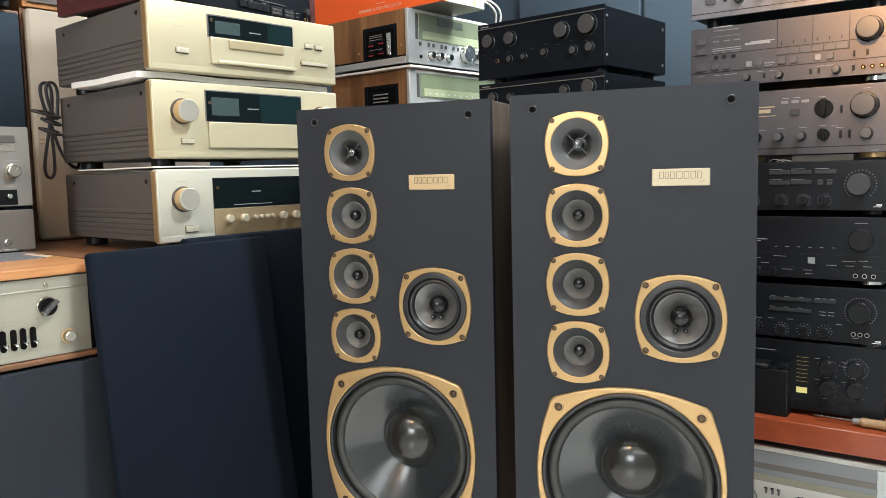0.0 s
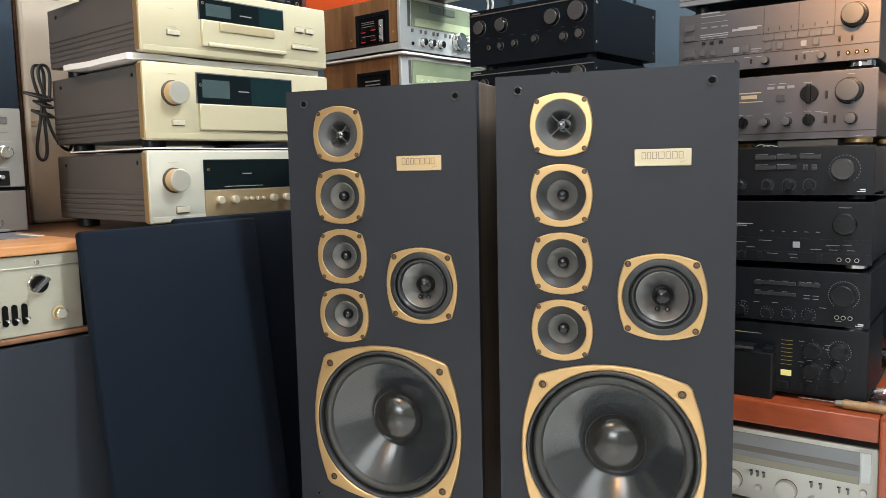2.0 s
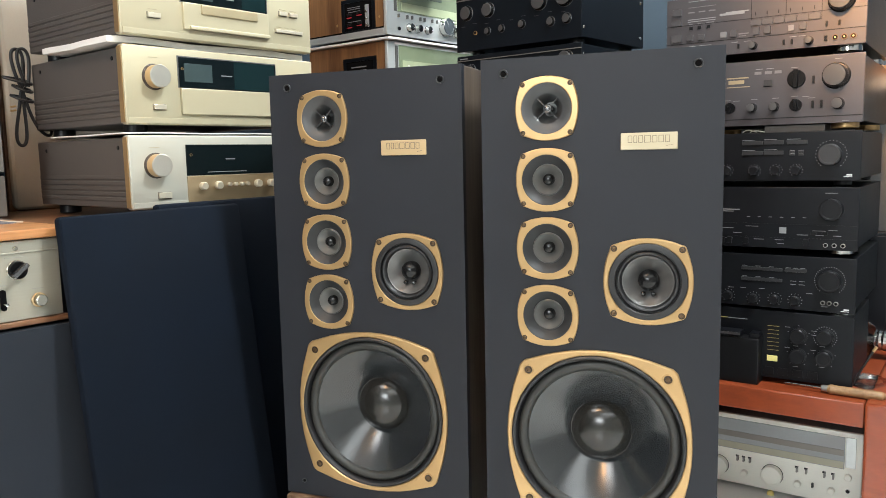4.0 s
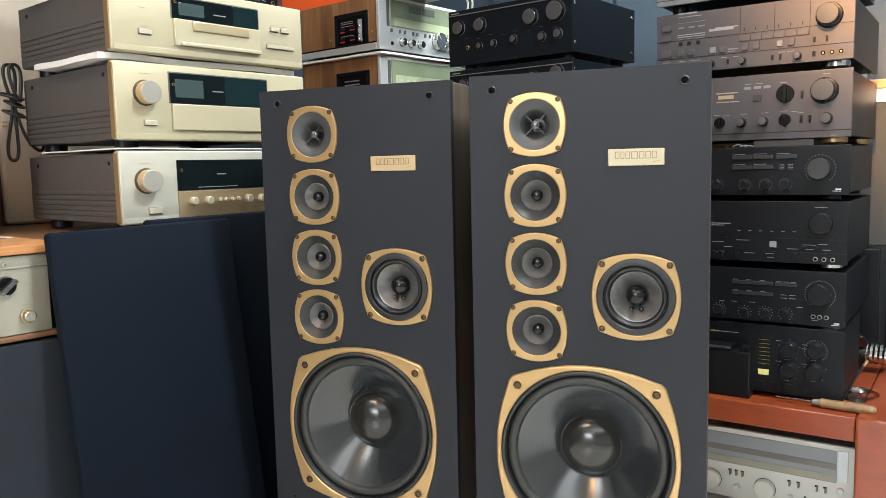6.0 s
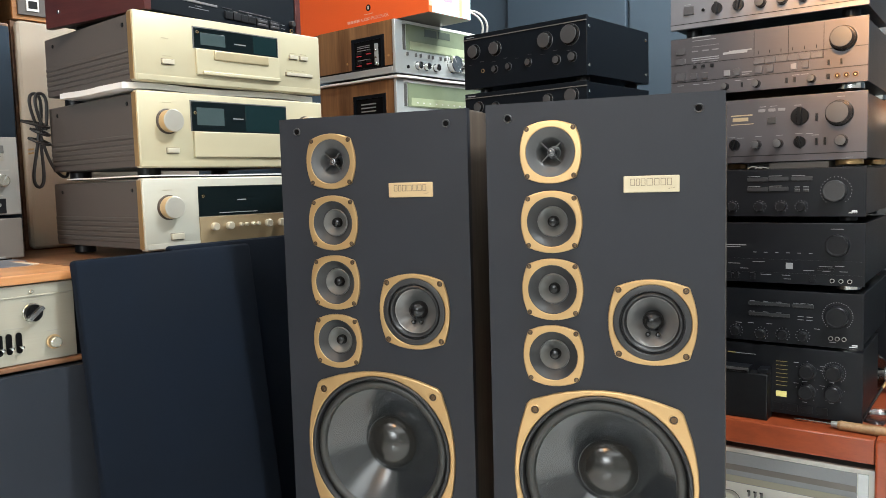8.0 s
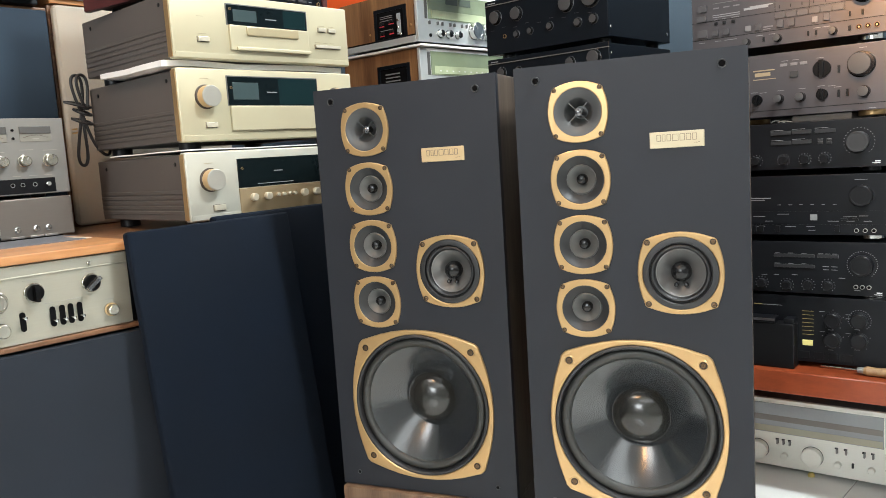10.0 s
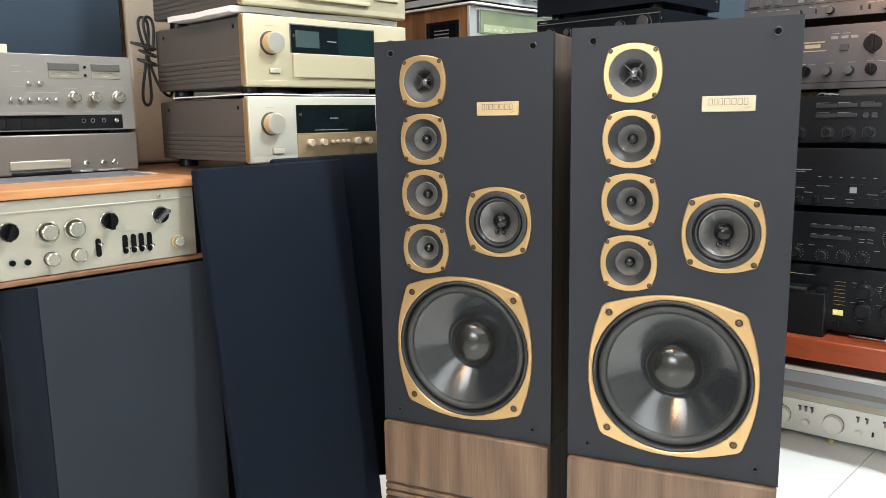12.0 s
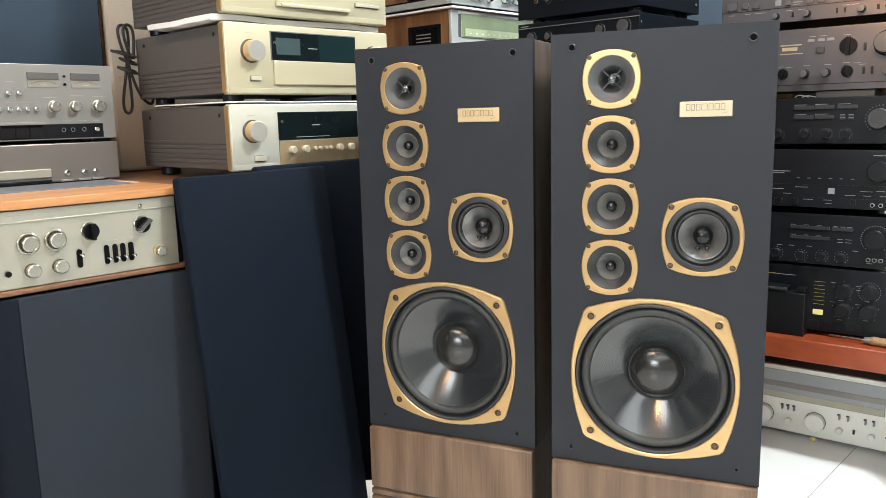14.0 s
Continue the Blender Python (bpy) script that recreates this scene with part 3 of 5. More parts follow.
def block(parent, x0, z0, x1, z1, out, mat, name="button", bevel=0.0008, label="", inn=0.002):
    return part(name, box(min(x0, x1), max(x0, x1), -out, inn, min(z0, z1), max(z0, z1), min(bevel, out * 0.4)), mat, parent, label)


def capsule(parent, x, z, w, h, mat, name="slot"):
    """A flat slot with round ends."""
    pts = []
    for k in range(16):
        a = math.pi * k / 7 if k < 8 else math.pi * (k - 1) / 7
        pts.append((w * math.cos(a), (h - w if k < 8 else w - h) + w * math.sin(a)))
    return part(name, plate(pts, [], -0.0010, 0.001, at=(x, z)), mat, parent, smooth=False)


def mark(parent, x, z, w, h=0.0016, mat=None):
    return part("marking", box(x, x + w, -0.0006, 0.001, z, z + h), mat or M_TICK, parent)


def jack(parent, x, z, r, ring=None):
    ob = part("jack", lathe([(r, 0.001), (r, -0.003), (r * 0.72, -0.003), (r * 0.70, -0.0005), (0, -0.0005)], 18), ring or M_GOLD, parent, at=(x, 0, z))
    part("socket_hole", lathe([(r * 0.74, -0.0006), (r * 0.74, -0.0032), (0, -0.0032)], 16), M_HOLE, ob)
    return ob


def feet(parent, W, D, h, r, mat, inset=0.05):
    for x in (inset, W - inset):
        for y in (inset + 0.01, D - inset):
            part("foot", lathe([(0, 0.002), (r, 0.002), (r, -h + 0.002), (r * 0.9, -h), (0, -h)], 20, axis="z", at=(x, y)), mat, parent)


def side_disc(parent, x, y, z, r, out, mat, name="screw"):
    """A round head on the end face at x; out is negative to stand off to the left."""
    b = lathe([(r, 0), (r, -abs(out) * 0.6), (r * 0.7, -abs(out)), (0, -abs(out))], 14)
    bmesh.ops.rotate(b, cent=(0, 0, 0), matrix=Matrix.Rotation(radians(-90 if out < 0 else 90), 3, "Z"), verts=b.verts)
    return part(name, b, mat, parent, at=(x, y, z))


# ---- champagne components ----
def volume(parent, x, z, name):
    ob = part(name, lathe([(0.0230, -0.0250), (0.0226, -0.0262), (0.0216, -0.0270), (0, -0.0272)], 48), M_KNOBSILVER, parent, "large champagne knob", at=(x, 0, z))
    # the side's gold colour holds the warm lamplight on the knob
    part("knob_side", lathe([(0.0222, -0.0040), (0.0232, -0.0060), (0.0233, -0.0235), (0.0230, -0.0250)], 48), M_KNOBGOLD, ob, "knob side with warm light in its gold colour")
    part("knob_base", lathe([(0.0262, 0.001), (0.0262, -0.0010), (0.0240, -0.0016), (0.0222, -0.0040)], 48), M_DARKRING, ob, "dark ring round the knob")
    return ob


def champagne(m, name, label, H, D=0.43, face=None):
    t = thing(name, m, label, "hi-fi component", "stack of champagne components")
    W = 0.482
    part("front_panel", box(0, W, 0, 0.022, 0, H, 0.0045, 3), face or M_CHAMPAGNE, t, "champagne gold front panel")
    part("chassis", box(0.007, W - 0.007, 0.022, D, 0.003, H - 0.004, 0.003), M_BRONZE, t, "brown-grey painted metal case")
    for side in (0.007, W - 0.007):
        for k in range(5):
            z = 0.0165 + k * 0.0112
            s = -1 if side < 0.1 else 1
            part("rib", box(side - 0.0019, side + 0.0019, 0.026, D - 0.004, z, z + 0.0082, 0.0009, 1), M_BRONZE, t)
        s = -1 if side < 0.1 else 1
        for y in (0.055, D - 0.045):
            side_disc(t, side, y, H - 0.024, 0.0045, s * 0.002, M_BLACKPLASTIC)
    # gold strip paints the warm light on the panel's left edge
    part("warm_panel_edge", box(-0.0012, 0.002, 0.005, 0.0215, 0.004, H - 0.004, 0.0006), M_GOLD, t, "panel edge with warm light put into its colour")
    part("lower_lip", box(0.004, W - 0.004, -0.0009, 0.004, 0.003, 0.0140, 0.0004), face or M_CHAMPAGNE, t)
    feet(t, W, D, 0.018, 0.024, M_BLACKPLASTIC)
    return t


a1 = champagne(pose(0.806, 1.455, 1.203), "cd_player", "champagne gold CD player with dark display window", 0.141)
block(a1, 0.1322, 0.0770, 0.3550, 0.1240, 0.0012, M_DARKGREY, "window_bezel", 0.0006)
block(a1, 0.1352, 0.0785, 0.3525, 0.1215, 0.002, M_DISPLAY, "display_window", label="dark glossy display window")
# dark and pale blocks paint the room's reflections in the window
block(a1, 0.2850, 0.0800, 0.3500, 0.1200, 0.0023, M_DARKREFLECT, "display")
block(a1, 0.150, 0.086, 0.212, 0.112, 0.0024, M_PALEREFLECT, "display")
block(a1, 0.1365, 0.0225, 0.3535, 0.0775, 0.006, M_CHAMPAGNE, "tray_surround", 0.002)
block(a1, 0.1787, 0.0556, 0.3225, 0.0768, 0.010, M_TRAY, "disc_tray", 0.003)
block(a1, 0.150, 0.0225, 0.3545, 0.0305, 0.010, M_CHAMPAGNE, "lower_lip", 0.002)
block(a1, 0.0581, 0.0381, 0.0851, 0.0475, 0.005, M_CHAMPKNOB)
block(a1, 0.0569, 0.0365, 0.0863, 0.0485, 0.0006, M_INK, "button_surround")
block(a1, 0.3878, 0.0797, 0.41, 0.0882, 0.005, M_CHAMPKNOB)
block(a1, 0.3866, 0.0781, 0.4112, 0.0892, 0.0006, M_INK, "button_surround")
block(a1, 0.418, 0.0794, 0.4407, 0.0881, 0.005, M_CHAMPKNOB)
block(a1, 0.4168, 0.0778, 0.4419, 0.0891, 0.0006, M_INK, "button_surround")
block(a1, 0.3755, 0.0405, 0.4536, 0.0475, 0.005, M_CHAMPKNOB)
block(a1, 0.3743, 0.0389, 0.4548, 0.0485, 0.0006, M_INK, "button_surround")
for x, z, w in ((0.060, 0.090, 0.016), (0.060, 0.054, 0.02), (0.390, 0.0925, 0.018), (0.420, 0.0925, 0.018), (0.378, 0.0525, 0.016), (0.402, 0.0525, 0.012), (0.425, 0.0525, 0.01)):
    mark(a1, x, z, w, 0.0012, M_FAINT)
mark(a1, 0.195, 0.043, 0.11, 0.002, M_FAINT)
jack(a1, 0.143, 0.112, 0.003)
mark(a1, 0.235, 0.095, 0.03, 0.0022, M_DIMTICK).location = (0, -0.002, 0)

a2 = champagne(pose(0.806, 1.455, 1.028), "integrated_amplifier", "champagne gold amplifier with volume knob and dark display", 0.157)
volume(a2, 0.064, 0.0955, "volume_knob")
block(a2, 0.1202, 0.0775, 0.369, 0.140, 0.002, M_DISPLAY, "display_window", label="dark glossy display window")
# reflections in this window, painted as a pale and a dark block
block(a2, 0.1320, 0.090, 0.200, 0.128, 0.0024, M_PALEREFLECT, "display")
block(a2, 0.255, 0.079, 0.367, 0.1385, 0.0024, M_DARKREFLECT, "display")
block(a2, 0.1175, 0.0770, 0.3710, 0.1425, 0.0012, M_DARKGREY, "window_bezel", 0.0006)
block(a2, 0.1215, 0.022, 0.369, 0.0765, 0.006, M_CHAMPAGNE, "control_flap", 0.002)
block(a2, 0.059, 0.0307, 0.0858, 0.0405, 0.005, M_CHAMPKNOB)
block(a2, 0.0578, 0.0291, 0.0870, 0.0415, 0.0006, M_INK, "button_surround")
volume(a2, 0.427, 0.0955, "input_knob")
mark(a2, 0.180, 0.046, 0.10, 0.002, M_FAINT)
mark(a2, 0.222, 0.106, 0.028, 0.0022, M_DIMTICK).location = (0, -0.002, 0)
jack(a2, 0.128, 0.116, 0.003)
mark(a2, 0.054, 0.134, 0.02, 0.0012, M_FAINT)

a3 = champagne(pose(0.806, 1.455, 0.857), "preamplifier", "pale champagne amplifier with gold control strip", 0.150, face=M_SILVERCHAMP)
volume(a3, 0.0559, 0.0883, "volume_knob")
block(a3, 0.1255, 0.0655, 0.367, 0.1305, 0.002, M_DISPLAY, "display_window", label="dark glossy meter window")
block(a3, 0.1255, 0.0080, 0.367, 0.0640, 0.003, M_GOLDSTRIP, "control_strip", label="brownish gold control strip")
for x in (0.1597, 0.1975, 0.3018, 0.3381):
    knob(a3, x, 0.0425, 0.0086, 0.014, M_CHAMPKNOB)
for x in (0.2265, 0.2417, 0.2588, 0.2736):
    knob(a3, x, 0.0432, 0.0042, 0.012, M_CHAMPKNOB, "small_knob", seg=16)
block(a3, 0.0576, 0.0208, 0.086, 0.0330, 0.005, M_CHAMPKNOB)
block(a3, 0.0564, 0.0192, 0.0872, 0.0340, 0.0006, M_INK, "button_surround")
volume(a3, 0.425, 0.0883, "input_knob")
mark(a3, 0.175, 0.071, 0.10, 0.0015, M_DIMTICK).location = (0, -0.002, 0)
mark(a3, 0.222, 0.098, 0.024, 0.0022, M_DIMTICK).location = (0, -0.002, 0)
jack(a3, 0.1365, 0.109, 0.003)
mark(a3, 0.044, 0.124, 0.022, 0.0012, M_FAINT)

# ---- unit on top of the champagne stack ----
t = thing("cassette_deck", pose(0.835, 1.462, 1.350, 0, 0, 9.3), "black component with dark mahogany end panels on the stack", "hi-fi component")
UW, UD = 0.468, 0.335
part("front_panel", box(0.017, UW - 0.017, 0.0, 0.014, 0, 0.15, 0.002), M_BLUEBLACK, t)
part("chassis", box(0.017, UW - 0.017, 0.014, UD - 0.02, 0.004, 0.148), M_BLACKCASE, t)
for x in (0.0, UW - 0.017):
    part("end_panel", box(x, x + 0.017, -0.004, UD, -0.002, 0.152, 0.002), M_MAHOGANY, t, "dark mahogany end panel")
for y in (0.05, UD - 0.05):
    side_disc(t, 0.0, y, 0.030, 0.0045, -0.002, M_CHROME)
feet(t, UW, UD, 0.006, 0.016, M_BLACKPLASTIC, 0.055)
for x0, x1 in ((0.2171, 0.2393), (0.2420, 0.2647), (0.2653, 0.2880), (0.2886, 0.3113)):
    block(t, x0, 0.014, x1, 0.030, 0.004, M_DARKKNOB)
for x0, x1 in ((0.3157, 0.3534), (0.3589, 0.3932)):
    block(t, x0, 0.010, x1, 0.031, 0.002, M_DARKKNOB, "key_panel")
    for z in (0.0135, 0.0215):
        block(t, x0 + 0.003, z, x1 - 0.003, z + 0.0055, 0.0032, M_KEYGREY, "key")
block(t, 0.2614, 0.036, 0.3655, 0.0385, 0.002, M_KEYGREY, "light_bar")
block(t, 0.2105, 0.036, 0.2393, 0.0375, 0.0015, M_KEYGREY, "light_bar")
block(t, 0.0953, 0.033, 0.1961, 0.038, 0.002, M_KEYPALE, "disc_slot")
block(t, 0.0443, 0.031, 0.0642, 0.035, 0.003, M_GREYKNOB)
for x, z, w in ((0.1163, 0.0215, 0.0554), (0.1351, 0.0265, 0.0177), (0.0665, 0.0325, 0.0199), (0.4010, 0.0175, 0.0111), (0.4010, 0.0265, 0.0111), (0.3932, 0.0055, 0.0443), (0.2459, 0.0325, 0.0111), (0.2902, 0.0325, 0.0111)):
    mark(t, x, z, w, 0.0012, M_DIMTICK)
knob(t, 0.4350, 0.033, 0.0075, 0.012, M_GREYKNOB, "small_knob")
jack(t, 0.4350, 0.0165, 0.0048)

# ---- cabinets under the left-hand gear ----
def low_cabinet(name, x0, x1, y0, y1, top, label):
    t = thing(name, pose(x0, y0, 0), label, "cabinet")
    W, D = x1 - x0, y1 - y0
    part("top_board", box(0, W, 0, D, top - 0.025, top, 0.002), M_BROWNWOOD, t)
    # sides, back and shelf are black to paint the shade seen through gaps
    for x in (0.0, W - 0.02):
        part("side_panel", box(x, x + 0.02, 0.005, D, 0.0, top - 0.025), M_BLACKCASE, t, "side panel in black for the shade of the gaps")
    part("back_panel", box(0.02, W - 0.02, D - 0.012, D, 0.0, top - 0.025), M_BLACKCASE, t)
    part("shelf", box(0.02, W - 0.02, 0.01, D - 0.012, top * 0.5, top * 0.5 + 0.02), M_BLACKCASE, t)
    return t


low_cabinet("low_cabinet", 0.69, 1.86, 1.44, 2.55, 0.836, "brown wooden cabinet under the champagne stack")
low_cabinet("low_cabinet", -0.60, 0.685, 1.71, 2.55, 0.836, "brown wooden cabinet under the tape deck")
solid("shelf_mat", box(-0.58, 0.675, 1.714, 1.786, 0.8362, 0.8400, 0.001), M_SLATEMAT, pose(0, 0, 0), "slate grey strip lying along the cabinet edge", "mat")


# ---- boxed loudspeakers ----
def cloth_speaker(m, W, D, H, cloth, case, label, edge=0.02, rim=0.0, facet=0.0):
    t = thing("loudspeaker", m, label, "loudspeaker")
    part("cabinet", box(0, W, 0.02, D, 0, H, 0.003), case, t)
    if facet:
        # the rolled edge gets a darker cloth that paints its shaded side
        for mat_, nm in ((cloth, "grille"), (M_CLOTHSHADED, "side_cloth")):
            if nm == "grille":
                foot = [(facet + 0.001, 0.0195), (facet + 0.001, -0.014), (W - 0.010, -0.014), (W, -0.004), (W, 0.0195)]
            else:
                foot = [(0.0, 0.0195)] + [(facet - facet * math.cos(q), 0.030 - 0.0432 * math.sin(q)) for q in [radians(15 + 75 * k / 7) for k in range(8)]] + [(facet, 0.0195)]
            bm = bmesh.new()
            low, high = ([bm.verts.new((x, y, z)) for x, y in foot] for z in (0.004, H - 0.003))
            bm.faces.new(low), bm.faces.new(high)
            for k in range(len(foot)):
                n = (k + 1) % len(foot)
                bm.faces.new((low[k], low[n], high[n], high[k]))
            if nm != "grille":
                part(nm, bm, mat_, t, "rolled cloth edge with shade in its colour")
            else:
                front = bm
        bm = front
    else:
        bm = box(rim, W - rim, -0.012, 0.02, rim, H - rim, edge, 3)
    part("grille", bm, cloth, t, "stretched cloth grille")
    return t


cloth_speaker(pose(0.255, 1.395, 0), 0.410, 0.30, 0.672, M_CLOTHGREY, M_BLACKCASE, "black loudspeaker with charcoal cloth grille on the floor", facet=0.056)
cloth_speaker(pose(-0.34, 1.45, 0), 0.545, 0.22, 0.66, M_CLOTHBLUE, M_BLACKCASE, "black loudspeaker with dark cloth grille on the floor", 0.02)
cloth_speaker(pose(0.313, 2.07, 0.836), 0.503, 0.34, 0.575, M_CLOTHNAVY, M_BROWNWOOD, "wooden loudspeaker with slate blue cloth grille on the cabinet", 0.006, 0.012)
cloth_speaker(pose(0.818, 2.07, 0.836), 0.504, 0.34, 0.585, M_CLOTHTAUPE, M_BROWNWOOD, "wooden loudspeaker with taupe cloth grille behind the stack", 0.015, 0.003)
cloth_speaker(pose(0.30, 2.05, 1.413), 0.49, 0.34, 0.40, M_CLOTHNAVY, M_BLACKCASE, "dark loudspeaker standing on another loudspeaker", 0.006, 0.01)
t = thing("loudspeaker", pose(0.822, 2.06, 1.423), "wooden loudspeaker with dark grille and white label", "loudspeaker")
part("cabinet", box(0, 0.50, 0.02, 0.33, 0, 0.34, 0.002), M_ORANGEWOOD, t)
part("grille", box(0.012, 0.488, 0.012, 0.02, 0.012, 0.33), M_BRONZE, t)
part("label", box(0.032, 0.062, 0.009, 0.012, 0.022, 0.055), M_WHITE, t)
part("label_print", box(0.036, 0.058, 0.0082, 0.009, 0.028, 0.047), M_BLACKPLASTIC, t)


def leaning_grille(m, W, H, label):
    t = thing("speaker_grille", m, label, "speaker grille", "leaning speaker grilles")
    part("cloth", box(0, W, 0, 0.022, 0, H, 0.007, 3), M_CLOTHBLUE, t)
    part("frame", box(0.012, W - 0.012, 0.0225, 0.030, 0.012, H - 0.012), M_BLACKPLASTIC, t)
    return t


leaning_grille(pose(0.627, 1.252, 0, -7.0, 0, 5.6), 0.402, 0.868, "blue-black cloth speaker grille leaning on a loudspeaker")
leaning_grille(pose(0.832, 1.318, 0, -5.0, 0, 5.6), 0.402, 0.873, "blue-black cloth speaker grille leaning behind another grille")

# ---- wood-cased amplifier ----
t = thing("valve_amplifier", pose(0.215, 1.40, 0.674), "silver-fronted amplifier in an orange wooden case", "amplifier")
LW = 0.443
part("top_board", box(0, LW, -0.006, 0.305, 0.151, 0.168, 0.003), M_ORANGEWOOD, t)
part("vent_panel", box(0.016, LW - 0.030, 0.165, 0.290, 0.160, 0.1695, 0.001), M_SLATEMAT, t, "slate grey vented insert")
part("bottom_board", box(0, LW, -0.006, 0.28, 0.0, 0.0095, 0.002), M_BROWNWOOD, t)
part("side_board", box(0.0, 0.015, -0.006, 0.28, 0.0095, 0.151, 0.001), M_BROWNWOOD, t)
part("side_board", box(LW - 0.0255, LW - 0.012, 0.012, 0.28, 0.0095, 0.151, 0.001), M_BLACKCASE, t, "dark recessed end board")
part("back_panel", box(0.015, LW - 0.027, 0.25, 0.27, 0.0095, 0.151), M_BLACKCASE, t)
fp = part("front_panel", box(0.016, LW - 0.027, 0.002, 0.012, 0.0105, 0.1490, 0.001), M_SILVERFACE, t, "brushed silver front panel")
part("groove", box(0.017, LW - 0.028, -0.0006, 0.004, 0.1270, 0.1300, 0.0012), M_SILVERFACE, fp)
for x, z, r in ((0.1305, 0.0945, 0.0160), (0.1775, 0.0955, 0.0158), (0.1319, 0.0455, 0.0138), (0.1799, 0.0463, 0.0138)):
    kb = knob(t, x, z - 0.006, r * 0.88, 0.015, M_SILVERKNOB, "silver_knob")
    # flat dark ring drawn for the shade in the gap round the knob
    part("knob_gap_shade", lathe([(r * 0.95, 0.001), (r * 0.95, -0.0006), (r * 0.80, -0.0006)], 28), M_DARKRING, kb)
    if z > 0.08:
        part("knob_ring", lathe([(r * 1.24, 0.001), (r * 1.24, -0.0016), (r * 1.18, -0.0024), (r * 1.04, -0.0024), (r * 0.98, 0.0)], 32), M_SILVERKNOB, kb)
bar_knob(t, 0.0661, 0.0958, 0.0150, 0.02, M_JET, 20, ring=M_SILVERKNOB)
bar_knob(t, 0.2411, 0.0976, 0.0150, 0.02, M_JET, 0, ring=M_SILVERKNOB)
bar_knob(t, 0.3427, 0.0988, 0.0150, 0.02, M_JET, 50, M_PLUG, M_SILVERKNOB)
pb = knob(t, 0.375, 0.0419, 0.0100, 0.014, M_SILVERKNOB, "power_button")
part("button_ring", lathe([(0.0130, 0.001), (0.0130, -0.002), (0.0122, -0.0028), (0.0104, -0.0028), (0.0100, -0.001)], 28), M_KNOBGOLD, pb)
for x, h in ((0.2171, 0.0175), (0.2683, 0.0185), (0.285, 0.0185), (0.3002, 0.0185), (0.3165, 0.0185)):
    s = capsule(t, x, 0.049, 0.0048, h, M_HOLE, "lever_slot")
    part("lever", lathe([(0.0026, 0), (0.0022, -0.014), (0.0030, -0.016), (0, -0.017)], 12), M_CHROME, s, at=(x, 0, 0.049 + (0.008 if x < 0.22 else -0.006)))
# small silver screw head above the right-hand selector
knob(t, 0.3421, 0.1365, 0.0036, 0.004, M_SILVERKNOB, "panel_screw", seg=14)
jack(t, 0.0918, 0.0391, 0.0055, M_BLACKPLASTIC)
jack(t, 0.0668, 0.0409, 0.0055, M_BLACKPLASTIC)
for x, z, w in ((0.118, 0.119, 0.024), (0.165, 0.119, 0.024), (0.225, 0.126, 0.03), (0.325, 0.126, 0.03), (0.255, 0.080, 0.07), (0.365, 0.068, 0.02), (0.120, 0.068, 0.022), (0.168, 0.068, 0.022), (0.035, 0.146, 0.11)):
    mark(t, x, z - 0.006, w, 0.0010, M_FACEMARK).location = (0, 0.002, 0)

slip = box(0.0, 0.055, 0.0, 0.085, 0.0, 0.0012)
solid("paper_slip", slip, M_PAPERSLIP, pose(0.592, 1.575, 0.8422, 0, 0, 8), "cream paper slip lying on the wooden amplifier case", "paper")

# ---- tape deck and player on the cabinet ----
t = thing("cassette_deck", pose(0.270, 1.79, 0.938), "silver cassette deck with two level meters and knobs", "cassette deck")
part("front_panel", box(0, 0.430, 0, 0.012, 0, 0.168, 0.0015), M_SILVER, t, "brushed silver front panel")
part("chassis", box(0.005, 0.425, 0.012, 0.245, 0.002, 0.164), M_GREY, t)
for x0, x1 in ((0.2409, 0.3077), (0.3347, 0.4009)):
    w = block(t, x0, 0.1165, x1, 0.1500, 0.0015, M_METERPALE, "level_meter", label="pale level meter with a shadow painted on its upper half")
    # grey upper half stands for the shadow inside the recessed meter
    part("meter_shade", box(x0, x1, -0.004, 0.0, 0.1340, 0.1500, 0.001), M_DARKGREY, w)
    arc = bmesh.new()
    for k in range(9):
        q = -0.024 + 0.006 * k
        box((x0 + x1) / 2 + q - 0.0028, (x0 + x1) / 2 + q + 0.0028, -0.0022, -0.001, 0.1300 - 8.5 * q * q, 0.1311 - 8.5 * q * q, bm=arc)
    part("marking", arc, M_INK, w)
    part("marking", box(x0 + 0.026, x1 - 0.026, -0.0022, -0.001, 0.1215, 0.1235), M_FACEMARK, w)
for x, r in ((0.2906, 0.0121), (0.3369, 0.0123), (0.3914, 0.0140)):
    knob(t, x, 0.074, r * 0.92, 0.020, M_SILVERKNOB, "level_knob", 0.0015, 30)
for x in (0.160, 0.179, 0.1978, 0.2167, 0.2343, 0.2530):
    knob(t, x, 0.069, 0.0052, 0.009, M_CHROME, "push_button", seg=16)
for x in (0.1985, 0.2205):
    knob(t, x, 0.104, 0.0052, 0.009, M_CHROME, "small_knob", seg=16)
block(t, 0.020, 0.003, 0.3989, 0.0352, 0.0012, M_BLACKFACE, "lower_strip", label="dark strip with keys and jacks")
for x in (0.3073, 0.3281, 0.3537):
    jack(t, x, 0.0218, 0.0048, M_CHROME)
knob(t, 0.3817, 0.0214, 0.0052, 0.010, M_CHROME, "small_knob")
for k in range(8):
    block(t, 0.024 + k * 0.0300, 0.006, 0.0535 + k * 0.0300, 0.030, 0.003, M_BLACKPLASTIC, "piano_key")
block(t, 0.020, 0.0345, 0.266, 0.0405, 0.012, M_SILVER, "key_ledge")
cd = block(t, 0.020, 0.058, 0.136, 0.152, 0.006, M_SILVER, "cassette_door", 0.002)
